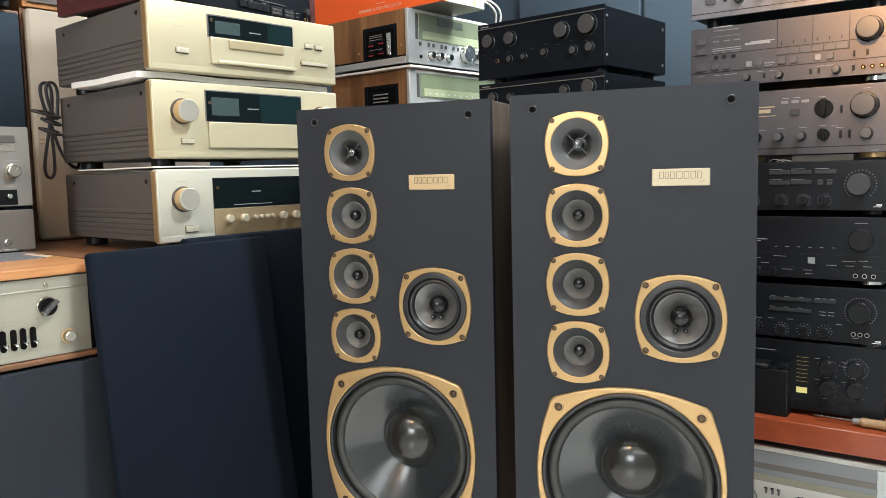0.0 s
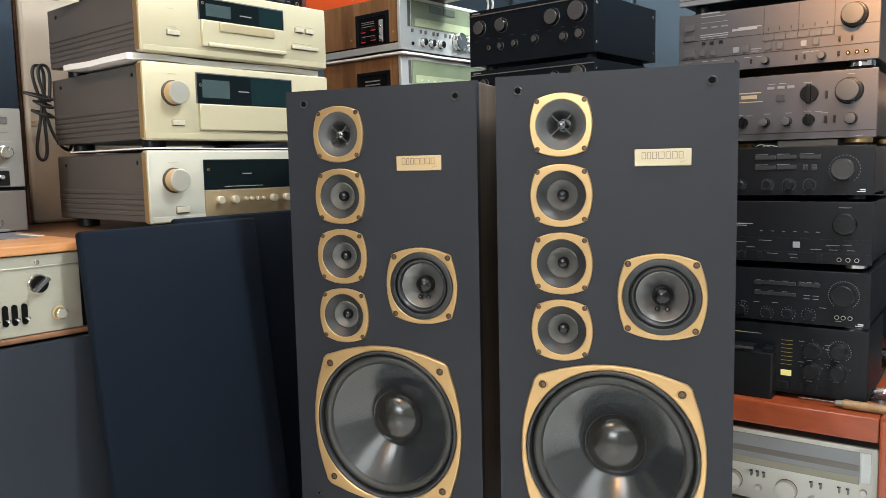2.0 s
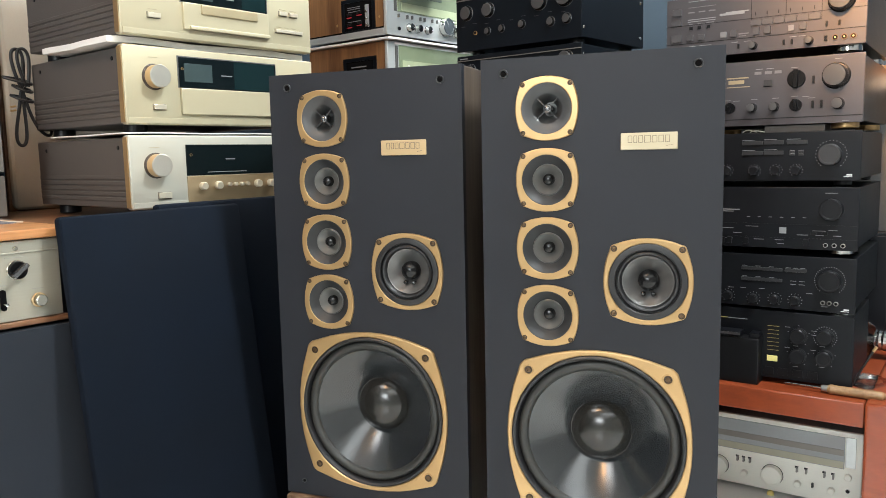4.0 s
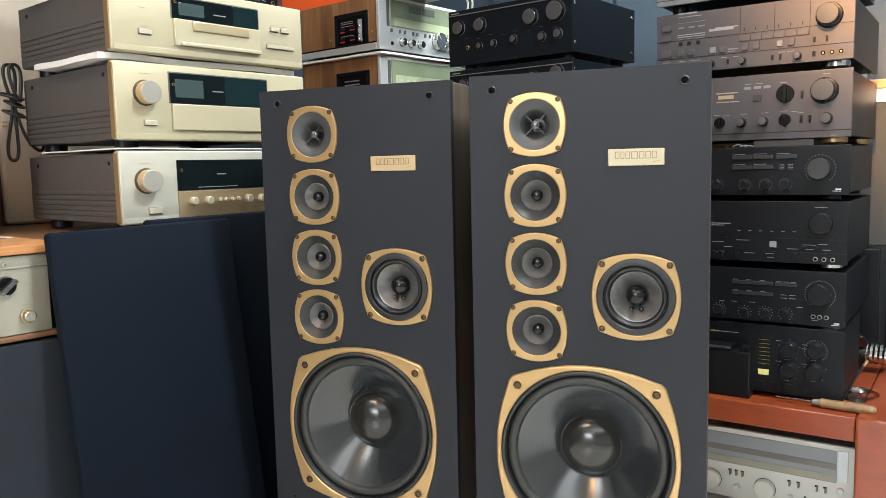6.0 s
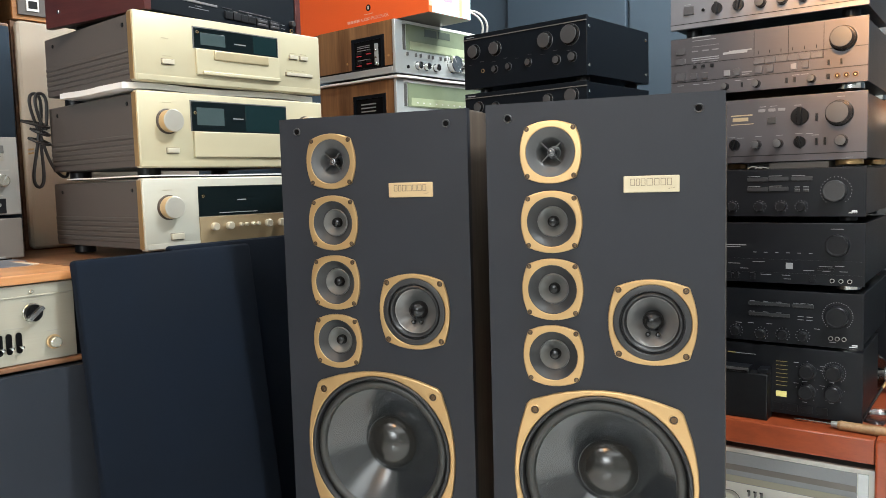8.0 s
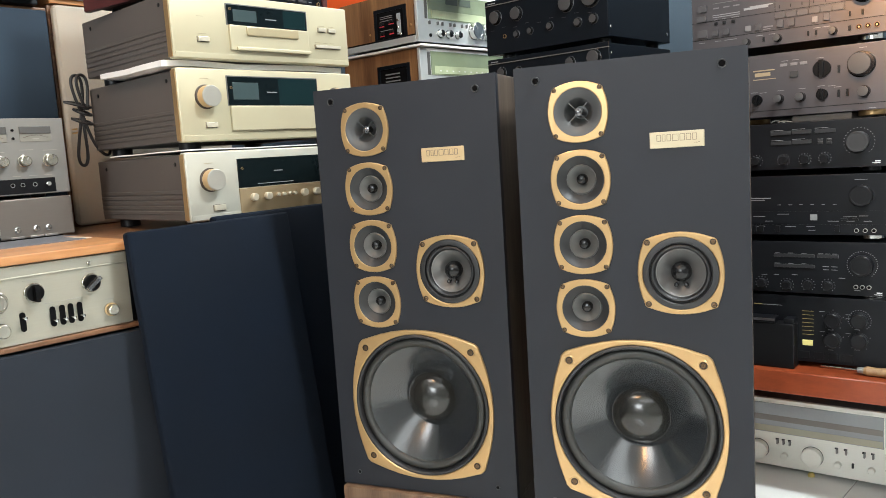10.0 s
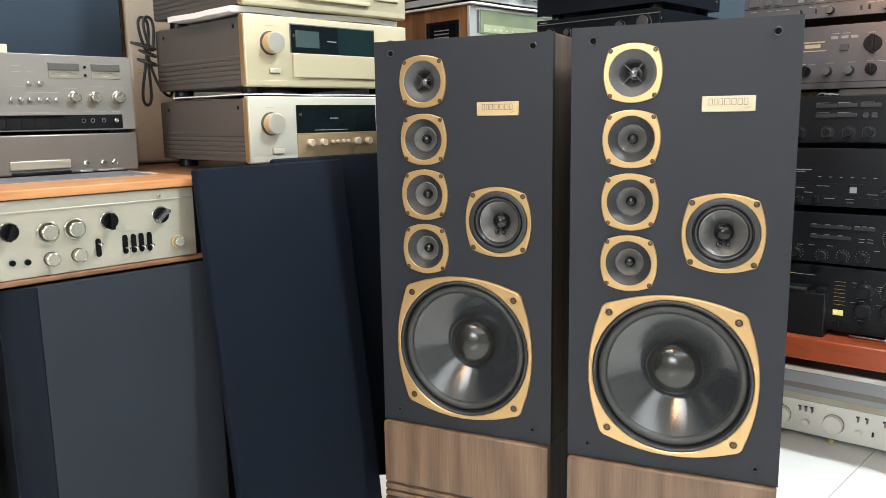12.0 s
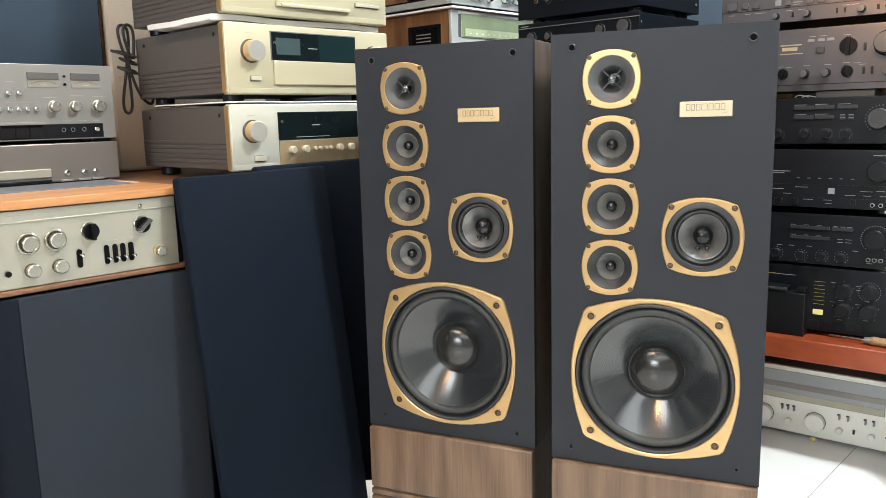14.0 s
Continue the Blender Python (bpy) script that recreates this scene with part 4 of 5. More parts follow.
part("window", box(0.030, 0.113, -0.0068, -0.005, 0.098, 0.142), M_DISPLAY, cd)
part("cassette", box(0.030, 0.113, -0.0072, -0.005, 0.070, 0.097), M_WHITE, cd)
for x, z, w in ((0.165, 0.128, 0.02), (0.195, 0.128, 0.018), (0.165, 0.140, 0.02), (0.163, 0.097, 0.022), (0.19, 0.084, 0.07), (0.27, 0.094, 0.03), (0.33, 0.098, 0.03), (0.38, 0.096, 0.03), (0.31, 0.041, 0.018), (0.345, 0.041, 0.018), (0.376, 0.041, 0.018)):
    mark(t, x, z, w, 0.0014, M_FACEMARK)
for x, z in ((0.3205, 0.142), (0.3205, 0.124)):
    jack(t, x, z, 0.003, M_BLACKPLASTIC)
feet(t, 0.43, 0.24, 0.008, 0.016, M_BLACKPLASTIC)
solid("paper_box", box(0.0, 0.165, 0.0, 0.10, 0, 0.018, 0.001), M_CREAM, pose(0.270, 1.80, 1.1065), "small flat white box on the cassette deck", "box")

t = thing("disc_player", pose(0.270, 1.79, 0.836), "champagne grey player with slim tray and round buttons", "hi-fi component")
part("front_panel", box(0, 0.430, 0, 0.012, 0.006, 0.094, 0.003), M_GREY, t, "grey metal front panel")
part("chassis", box(0.005, 0.425, 0.012, 0.245, 0.006, 0.091), M_GREY, t)
block(t, 0.142, 0.018, 0.2698, 0.0375, 0.006, M_SILVERFACE, "tray_front", 0.002)
block(t, 0.144, 0.0065, 0.2703, 0.0125, 0.002, M_DISPLAY, "slot")
for x in (0.306, 0.3458, 0.3722):
    knob(t, x, 0.0255, 0.0062, 0.006, M_CHROME, "push_button", 0.001, seg=18)
for x in (0.2892, 0.3297, 0.3610):
    block(t, x, 0.0065, x + 0.028, 0.0110, 0.006, M_SILVER, "push_key")
part("foot", box(0.02, 0.41, 0.02, 0.22, 0.0, 0.006), M_BLACKPLASTIC, t)

# ---- red cabinet with the receiver ----
YR = -85.0
t = thing("side_table", pose(1.918, 0.94, 0, 0, 0, YR), "red lacquered wooden cabinet with open front", "cabinet")
part("top_board", box(-0.06, 0.578, 0, 0.75, 0.303, 0.362, 0.003), M_REDWOOD, t)
part("side_panel", box(0.580, 0.66, -0.012, 0.75, 0, 0.367, 0.006), M_REDWOOD, t)
part("side_panel", box(-0.14, -0.062, -0.012, 0.75, 0, 0.367, 0.006), M_REDWOOD, t)
part("back_panel", box(-0.06, 0.578, 0.735, 0.75, 0, 0.303), M_REDWOOD, t)
t = thing("receiver", pose(2.143, 0.9115, 0.0115, 0, 0, YR), "silver stereo receiver with smoked tuning dial on the floor", "receiver")
RW, RH, Q = 0.507, 0.201, 1.0243
part("front_panel", box(0, RW, 0, 0.014, 0, RH, 0.003), M_PALEFACE, t, "silver front panel")
part("chassis", box(0.006, RW - 0.006, 0.014, 0.36, 0.003, RH - 0.003), M_SILVER, t)
dl = block(t, 0.016 * Q, 0.098 * Q, 0.454 * Q, 0.183 * Q, 0.0015, M_DARKDIAL, "dial_window", label="smoked glass tuning dial")
part("dial_scale", box(0.018 * Q, 0.452 * Q, -0.0022, 0.0, 0.100 * Q, 0.118 * Q), M_OLIVEDIAL, dl)
part("dial_scale", box(0.018 * Q, 0.452 * Q, -0.0022, 0.0, 0.133 * Q, 0.149 * Q), M_GREY, dl)
block(t, 0.456 * Q, 0.104 * Q, 0.480 * Q, 0.184 * Q, 0.002, M_BRIGHTFACE, "dial_end")
for x in (0.1396, 0.281):
    kb = knob(t, x * Q, 0.046 * Q, 0.0265 * Q, 0.020, M_PALEFACE, "large_knob", seg=40)
    # dark ring paints the shadow round each large knob
    part("knob_gap_shade", lathe([(0.0280 * Q, 0.0), (0.0280 * Q, -0.0008), (0.0262 * Q, -0.0008)], 40), M_DARKKNOB, kb)
for x in (0.1917, 0.208, 0.2242, 0.3433, 0.3657, 0.4095, 0.4300):
    tg = part("toggle", box((x - 0.0022) * Q, (x + 0.0022) * Q, -0.012, 0.002, 0.069 * Q, 0.081 * Q, 0.0008), M_SILVER, t)
    part("toggle_slot", box((x - 0.0062) * Q, (x + 0.0022) * Q, -0.0008, 0.001, 0.0775 * Q, 0.0825 * Q), M_DARKKNOB, tg)
for x in (0.2096, 0.3453, 0.426):
    knob(t, x * Q, 0.036 * Q, 0.0088 * Q, 0.015, M_PALEFACE, "small_knob")
knob(t, 0.464 * Q, 0.080 * Q, 0.0085 * Q, 0.013, M_PALEFACE, "small_knob")
jack(t, 0.464 * Q, 0.042 * Q, 0.0058, M_CHROME)
block(t, 0.379 * Q, 0.034 * Q, 0.384 * Q, 0.046 * Q, 0.008, M_GREYKNOB, "switch")
feet(t, RW, 0.36, 0.0115, 0.016, M_BLACKPLASTIC, 0.075)
solid("plug_cap", lathe([(0, 0), (0.0095, 0), (0.0088, 0.006), (0.006, 0.010), (0, 0.011)], 18, axis="z"), M_YELLOW, pose(2.168, 0.628, 0.0), "small yellow plastic cap lying on the floor", "cap")


# ---- stack of amplifiers on the red cabinet ----
def amp(name, z, H, face, case, label, group="stack of amplifiers on the red cabinet", W=0.464, D=0.38, m=None, foot=0.013, footmat=None, low=0.0):
    t = thing(name, m or pose(1.9895, 0.867, z, 0, 0, YR), label, "amplifier", group)
    part("front_panel", box(0, W, 0, 0.01, -low, H, 0.0015), face, t)
    part("chassis", box(0.005, W - 0.005, 0.01, D, 0.003 - low, H - 0.003, 0.0015), case, t)
    feet(t, W, D, foot, 0.031 if footmat else 0.020, footmat or M_BLACKPLASTIC, 0.045)
    return t


def faced_knob(t, x, z, r, depth, name="knob", skirt=0.0):
    d = depth * 1.45
    k = part(name, lathe([(r + skirt, 0.001), (r + skirt, -0.002), (r, -0.0026), (r * 0.97, -d * 0.55), (r * 0.87, -d + 0.001), (r * 0.84, -d)], 40), M_CAP, t, at=(x, 0, z))
    part("knob_face", lathe([(r * 0.84, -d), (r * 0.81, -d - 0.0010), (r * 0.5, -d - 0.0014), (0, -d - 0.0015)], 40), M_KNOBFACE, k, "grey knob face")
    return k


s0 = amp("amplifier", 1.360, 0.13, M_LILACGREY, M_BLACKCASE, "grey-fronted amplifier on top of the stack", foot=0.022)
block(s0, 0.0364, 0.0350, 0.0620, 0.0560, 0.004, M_KEYGREY, "power_button")
jack(s0, 0.0860, 0.0420, 0.0050, M_KEYGREY)
for x, turn in ((0.1206, 0), (0.1733, 8)):
    bar_knob(s0, x, 0.0420, 0.0135, 0.016, M_BLACKPLASTIC, turn)
for x in (0.2267, 0.2768, 0.3235, 0.3700):
    faced_knob(s0, x, 0.0395, 0.0130, 0.015)
faced_knob(s0, 0.4150, 0.0850, 0.0280, 0.022, "volume_knob")
block(s0, 0.0, 0.0125, 0.464, 0.0142, 0.0006, M_DARKKNOB, "seam")
for x in (0.037, 0.11, 0.16, 0.215, 0.265, 0.312):
    mark(s0, x, 0.0610, 0.016, 0.0012, M_DIMTICK)

s1 = amp("amplifier", 1.187, 0.150, M_GREYBRONZE, M_BLACKCASE, "bronze-grey amplifier with row of flat keys and large knob", D=0.50, footmat=M_CHROME)
faced_knob(s1, 0.4108, 0.1030, 0.0276, 0.022, "volume_knob", 0.002)
for x0, z0, x1, z1 in ((0.0163, 0.108, 0.0401, 0.124), (0.0154, 0.083, 0.0393, 0.097), (0.0142, 0.042, 0.0407, 0.061), (0.0548, 0.043, 0.0702, 0.058), (0.0829, 0.042, 0.0981, 0.057), (0.2148, 0.042, 0.2312, 0.059), (0.242, 0.042, 0.2572, 0.059), (0.3225, 0.043, 0.3369, 0.059), (0.1633, 0.042, 0.1778, 0.059)):
    block(s1, x0, z0, x1, z1, 0.005, M_KEYGREY)
for k in range(6):
    x = 0.2103 + k * 0.0264
    block(s1, x, 0.064, x + 0.0253, 0.0785, 0.003, M_KEYGREY, "flat_key")
    mark(s1, x + 0.010, 0.088, 0.002, 0.008, M_DARKKNOB)
for x, r in ((0.1422, 0.0090), (0.2177, 0.0100), (0.3441, 0.0100)):
    faced_knob(s1, x, 0.0165, r, 0.014)
for x in (0.3994, 0.4184, 0.4375):
    jack(s1, x, 0.0182, 0.0066, M_SCREW)
    part("jack_tip", lathe([(0.0022, -0.0030), (0.0022, -0.0036), (0, -0.0036)], 14), M_GOLD, s1, at=(x, 0, 0.0182))
for x0, z0, x1, z1 in ((0.0566, 0.1475, 0.1043, 0.1505), (0.0566, 0.1395, 0.118, 0.1410), (0.0552, 0.0895, 0.1251, 0.0915), (0.0552, 0.0945, 0.1251, 0.0965), (0.135, 0.0965, 0.1950, 0.1020), (0.150, 0.1020, 0.2056, 0.1045)):
    block(s1, x0, z0, x1, z1, 0.0007, M_DIMTICK, "marking")
for x0, z0, x1, z1 in ((0.0566, 0.125, 0.1250, 0.1262), (0.0566, 0.112, 0.072, 0.1150), (0.083, 0.112, 0.099, 0.1150), (0.108, 0.112, 0.124, 0.1150), (0.058, 0.0840, 0.068, 0.0855), (0.080, 0.0840, 0.090, 0.0855), (0.102, 0.0840, 0.122, 0.0858), (0.182, 0.047, 0.206, 0.0500), (0.182, 0.042, 0.200, 0.0440)):
    block(s1, x0, z0, x1, z1, 0.0007, M_KEYPALE, "marking")
for x0, x1 in ((0.1381, 0.1529), (0.2967, 0.3100)):
    block(s1, x0, 0.043, x1, 0.057, 0.003, M_KEYPALE, "pale_key")
for x in (0.060, 0.081, 0.104):
    block(s1, x, 0.070, x + 0.009, 0.078, 0.003, M_DARKKNOB, "small_key")
for x in (0.2110, 0.2907, 0.3693):
    block(s1, x - 0.0006, 0.0625, x + 0.0006, 0.149, 0.0005, M_DARKKNOB, "seam")
block(s1, 0.0, 0.0815, 0.464, 0.0830, 0.0005, M_DARKKNOB, "seam")
block(s1, 0.0, 0.0360, 0.464, 0.0378, 0.0005, M_DARKKNOB, "seam")
for x in (0.180, 0.285, 0.303, 0.376, 0.3780):
    block(s1, x, 0.012, x + 0.005, 0.024, 0.003, M_DARKKNOB, "lever")
for x in (0.378, 0.405):
    block(s1, x, 0.045, x + 0.0045, 0.057, 0.004, M_DARKKNOB, "lever")
for x in (0.018, 0.06, 0.085, 0.10, 0.165, 0.195, 0.30, 0.32):
    mark(s1, x, 0.0285, 0.016, 0.0012, M_DIMTICK)

s2 = amp("amplifier", 1.009, 0.158, M_GREYBRONZE, M_BLACKCASE, "bronze-grey amplifier with black selector knobs", D=0.50, footmat=M_GOLD)
faced_knob(s2, 0.4049, 0.1091, 0.0290, 0.024, "volume_knob", 0.002)
bar_knob(s2, 0.3187, 0.1076, 0.0205, 0.018, M_JET, 0)
bar_knob(s2, 0.3187, 0.0454, 0.0138, 0.015, M_JET, -15)
bar_knob(s2, 0.1652, 0.0457, 0.0132, 0.015, M_JET, 10)
for x in (0.219, 0.2704):
    faced_knob(s2, x, 0.0442, 0.0115, 0.016)
faced_knob(s2, 0.4107, 0.0446, 0.0140, 0.016)
block(s2, 0.2448, 0.0940, 0.2642, 0.1095, 0.005, M_GREYKNOB)
for x in (0.2222, 0.2461, 0.2687):
    block(s2, x, 0.1235, x + 0.0160, 0.1305, 0.0015, M_KEYPALE, "indicator")
for x, z in ((0.353, 0.036), (0.372, 0.036), (0.3535, 0.094)):
    block(s2, x, z, x + 0.0055, z + 0.018, 0.005, M_DARKKNOB, "lever")
for x0, z0, x1, z1 in ((0.1556, 0.117, 0.208, 0.1200), (0.1600, 0.104, 0.198, 0.1130), (0.1556, 0.0955, 0.2117, 0.0975)):
    block(s2, x0, z0, x1, z1, 0.0007, M_GOLDSTRIP, "marking")
block(s2, 0.0, 0.0155, 0.464, 0.0175, 0.0005, M_DARKKNOB, "seam")
for x, z in ((0.150, 0.064), (0.172, 0.062), (0.215, 0.064), (0.265, 0.064), (0.308, 0.066), (0.332, 0.064), (0.306, 0.134), (0.345, 0.060), (0.42, 0.004), (0.225, 0.136), (0.25, 0.136), (0.40, 0.147)):
    mark(s2, x, z, 0.016, 0.0012, M_DIMTICK)


def dial_marks(t, x, z, r, n=22):
    for k in range(n):
        a = radians(-140 + 280 * k / (n - 1))
        px_, pz_ = x + r * math.sin(a), z + r * math.cos(a)
        part("marking", box(px_ - 0.0009, px_ + 0.0009, -0.0007, 0.001, pz_ - 0.0009, pz_ + 0.0009), M_DIMTICK, t)


s3 = amp("amplifier", 0.874, 0.117, M_BLACKFACE, M_BLACKCASE, "black amplifier with round volume knob and dotted scale", D=0.44)
knob(s3, 0.3983, 0.0614, 0.0250, 0.022, M_GREYKNOB, "volume_knob", seg=40)
dial_marks(s3, 0.4000, 0.0610, 0.0335)
for x in (0.1612, 0.2275, 0.2779, 0.3240):
    knob(s3, x, 0.0245, 0.0108, 0.015, M_DARKKNOB)
    dial_marks(s3, x, 0.0245, 0.0145, 11)
for x0, z0, x1 in ((0.1971, 0.0875, 0.2457), (0.2483, 0.088, 0.2935), (0.3016, 0.0875, 0.348), (0.1975, 0.0625, 0.2461), (0.2488, 0.063, 0.294)):
    block(s3, x0, z0, x1, z0 + 0.0095, 0.003, M_KEYDARK, "flat_key")
    mark(s3, x0, z0 + 0.0115, 0.03, 0.0012, M_DIMTICK)
for x, z in ((0.308, 0.067), (0.328, 0.067), (0.308, 0.060), (0.328, 0.060)):
    block(s3, x, z, x + 0.012, z + 0.004, 0.002, M_KEYDARK, "key")
    mark(s3, x, z + 0.005, 0.012, 0.0010, M_DIMTICK)
mark(s3, 0.428, 0.008, 0.018, 0.0014)
block(s3, 0.434, 0.0115, 0.446, 0.0145, 0.0008, M_TICK, "marking")

s4 = amp("amplifier", 0.707, 0.151, M_BLACKFACE, M_BLACKCASE, "black amplifier with hinged flap and gold jacks", footmat=M_CHROME, D=0.44)
knob(s4, 0.4057, 0.098, 0.0255, 0.020, M_DARKKNOB, "volume_knob", seg=40)
block(s4, 0.2898, 0.0370, 0.3059, 0.0520, 0.0015, M_DIMTICK, "indicator")
for x in (0.3946, 0.4137, 0.4326):
    jack(s4, x, 0.0120, 0.0052, M_JACKRING)
block(s4, 0.0, 0.0590, 0.464, 0.0602, 0.0005, M_DARKKNOB, "seam")
block(s4, 0.0, 0.0255, 0.464, 0.0268, 0.0005, M_DARKKNOB, "seam")
mark(s4, 0.130, 0.0930, 0.065, 0.0022, M_DIMTICK)
mark(s4, 0.130, 0.0885, 0.050, 0.0016, M_DIMTICK)
for k in range(6):
    mark(s4, 0.212 + k * 0.026, 0.076, 0.008, 0.0014, M_DIMTICK)
for x, z, w in ((0.15, 0.046, 0.03), (0.18, 0.034, 0.02), (0.21, 0.052, 0.03), (0.23, 0.020, 0.025), (0.28, 0.020, 0.02), (0.285, 0.011, 0.016), (0.33, 0.034, 0.025), (0.365, 0.045, 0.03), (0.40, 0.047, 0.02), (0.372, 0.034, 0.018), (0.41, 0.034, 0.018), (0.39, 0.136, 0.028), (0.16, 0.020, 0.02)):
    mark(s4, x, z, w, 0.0014, M_DIMTICK)
for x in (0.146, 0.165, 0.205, 0.345):
    block(s4, x, 0.008, x + 0.012, 0.024, 0.004, M_DARKKNOB)
for x in (0.36, 0.385):
    block(s4, x, 0.036, x + 0.014, 0.042, 0.003, M_DARKKNOB)

s5 = amp("amplifier", 0.556, 0.133, M_BLACKFACE, M_BLACKCASE, "black amplifier with dotted volume scale and three jacks", footmat=M_CHROME, D=0.44)
knob(s5, 0.4071, 0.0772, 0.0255, 0.022, M_DARKKNOB, "volume_knob", seg=40)
dial_marks(s5, 0.4071, 0.0772, 0.0335, 30)
for x, z in ((0.1705, 0.0235), (0.2326, 0.0205), (0.2837, 0.0225), (0.3304, 0.0230)):
    knob(s5, x, z, 0.0115, 0.015, M_DARKKNOB)
    dial_marks(s5, x, z, 0.0160, 11)
for x in (0.3934, 0.4075, 0.4222):
    jack(s5, x, 0.0225, 0.0052, M_JACKRING)
for x0, z0, x1 in ((0.2017, 0.093, 0.2994), (0.3057, 0.093, 0.3545), (0.2021, 0.066, 0.2998)):
    block(s5, x0, z0, x1, z0 + 0.008, 0.003, M_KEYDARK, "flat_key")
    for k in range(3):
        mark(s5, x0 + 0.002 + k * (x1 - x0) * 0.33, z0 + 0.0095, 0.012, 0.0012, M_DIMTICK)
for x, z in ((0.318, 0.070), (0.338, 0.070), (0.318, 0.062), (0.338, 0.062), (0.355, 0.042), (0.20, 0.045), (0.245, 0.046), (0.17, 0.044), (0.39, 0.0125)):
    mark(s5, x, z, 0.014, 0.0014, M_DIMTICK)
mark(s5, 0.433, 0.0045, 0.018, 0.0014)
block(s5, 0.439, 0.008, 0.451, 0.011, 0.0008, M_TICK, "marking")

s6 = amp("amplifier", 0.392, 0.156, M_BLACKFACE, M_BLACKCASE, "black amplifier with four round knobs and yellow label", D=0.30, foot=0.030, low=0.016)
for x, z in ((0.3413, 0.0989), (0.4015, 0.1023), (0.3406, 0.0480), (0.4009, 0.0510)):
    knob(s6, x, z, 0.0185, 0.018, M_DARKKNOB, skirt=0.002)
    dial_marks(s6, x, z, 0.0255, 22 if x > 0.4 and z > 0.09 else 5)
block(s6, 0.2690, 0.0275, 0.2941, 0.0420, 0.0012, M_YELLOW, "yellow_label")
for k in range(7):
    mark(s6, 0.2690, 0.056 + k * 0.0102, 0.027, 0.0011, M_OCHRE)
mark(s6, 0.150, 0.128, 0.020, 0.0026, M_OCHRE)
mark(s6, 0.170, 0.128, 0.050, 0.0016, M_DIMTICK)
for x, z in ((0.31, 0.118), (0.37, 0.114), (0.37, 0.104), (0.37, 0.066), (0.31, 0.066), (0.33, 0.072), (0.39, 0.078), (0.39, 0.026), (0.33, 0.020)):
    mark(s6, x, z, 0.012, 0.0013, M_DIMTICK)
for k in range(4):
    block(s6, 0.262 + k * 0.034, -0.006, 0.286 + k * 0.034, 0.012, 0.0025, M_DARKKNOB)

t = thing("closed_rack", pose(2.59, 0.40, 0.362, 0, 0, YR), "stepped grey cabinet with brown wooden top behind the amplifiers", "cabinet")
# the length hidden behind the stack is added to darken the amplifiers' gaps
part("body", box(-0.56, 0.04, 0, 0.22, 0.3405, 0.755, 0.003), M_CONCRETE, t, "rough grey body")
part("lining_strip", box(-0.56, 0.04, -0.003, 0.22, 0.7552, 0.794, 0.002), M_WHITE, t, "white strip under the top")
part("top_board", box(-0.565, 0.045, -0.008, 0.22, 0.7942, 0.820, 0.003), M_ORANGEWOOD, t, "orange-brown wooden top")
part("base", box(-0.56, 0.60, 0, 0.22, 0, 0.340, 0.003), M_BLACKCASE, t, "black base")
for x0, x1 in ((-0.55, -0.04), (-0.02, 0.59)):
    part("front_panel", box(x0, x1, -0.012, 0.0, 0.01, 0.33, 0.003), M_BLACKFACE, t)

# small things on the red cabinet
t = thing("battery_box", pose(1.965, 0.712, 0.362, 0, 0, YR), "small black box with a notched grey lid", "box")
part("body", box(-0.03, 0.105, 0, 0.055, 0, 0.118, 0.003), M_BLACKPLASTIC, t)
part("lid", box(-0.03, 0.060, -0.001, 0.056, 0.1185, 0.132, 0.002), M_BLACKFACE, t)
part("latch", box(0.080, 0.104, 0.004, 0.05, 0.1185, 0.131, 0.002), M_BLACKFACE, t)
# grey strip paints the glossy highlight along the lid's front
part("lid_highlight", box(-0.03, 0.060, -0.0035, -0.0012, 0.124, 0.130), M_KEYGREY, t)
t = thing("screwdriver", pose(1.997, 0.5510, 0.374, 0, 0, -86.5), "screwdriver with a turned beech handle", "screwdriver")


def along_x(bm):
    bmesh.ops.rotate(bm, cent=(0, 0, 0), matrix=Matrix.Rotation(radians(90), 3, "Z"), verts=bm.verts)
    return bm


part("shaft", along_x(lathe([(0, 0.0), (0.0016, -0.001), (0.0026, -0.012), (0.0026, -0.09), (0, -0.09)], 12)), M_CHROME, t)
part("ferrule", along_x(lathe([(0, -0.085), (0.0068, -0.085), (0.0085, -0.100), (0, -0.100)], 18)), M_SILVER, t)
part("handle", along_x(lathe([(0, -0.0995), (0.009, -0.0995), (0.0118, -0.106), (0.0106, -0.120), (0.0112, -0.150), (0.0116, -0.195), (0.0105, -0.216), (0.006, -0.222), (0, -0.223)], 20)), M_HANDLE, t)
t = thing("audio_cable", pose(0, 0, 0), "short black audio cable with metal plug", "cable")
tube([(2.105, 0.420, 0.365), (2.108, 0.412, 0.385), (2.112, 0.394, 0.425), (2.116, 0.380, 0.452)], 0.0028, "cord", M_BLACKCABLE, t)
tube([(2.116, 0.380, 0.452), (2.117, 0.377, 0.457), (2.118, 0.375, 0.461), (2.119, 0.373, 0.465)], 0.0036, "plug", M_GOLD, t)

dish = lathe([(0, -0.0020), (0.033, -0.0020), (0.039, -0.0080), (0.046, -0.0105), (0.050, -0.0080), (0.052, -0.0006), (0.048, 0.0), (0, 0.0)], 40)
bmesh.ops.rotate(dish, cent=(0, 0, 0), matrix=Matrix.Rotation(radians(-90), 3, "X"), verts=dish.verts)
bmesh.ops.scale(dish, vec=(1.12, 0.84, 1.0), verts=dish.verts)
for v in dish.verts:
    v.co.z *= 1 + 0.35 * noise.noise(v.co * 45)
solid("plastic_dish", dish, M_CLEAR, pose(2.150, 0.392, 0.3622), "clear moulded plastic dish lying on the red cabinet", "plastic dish")
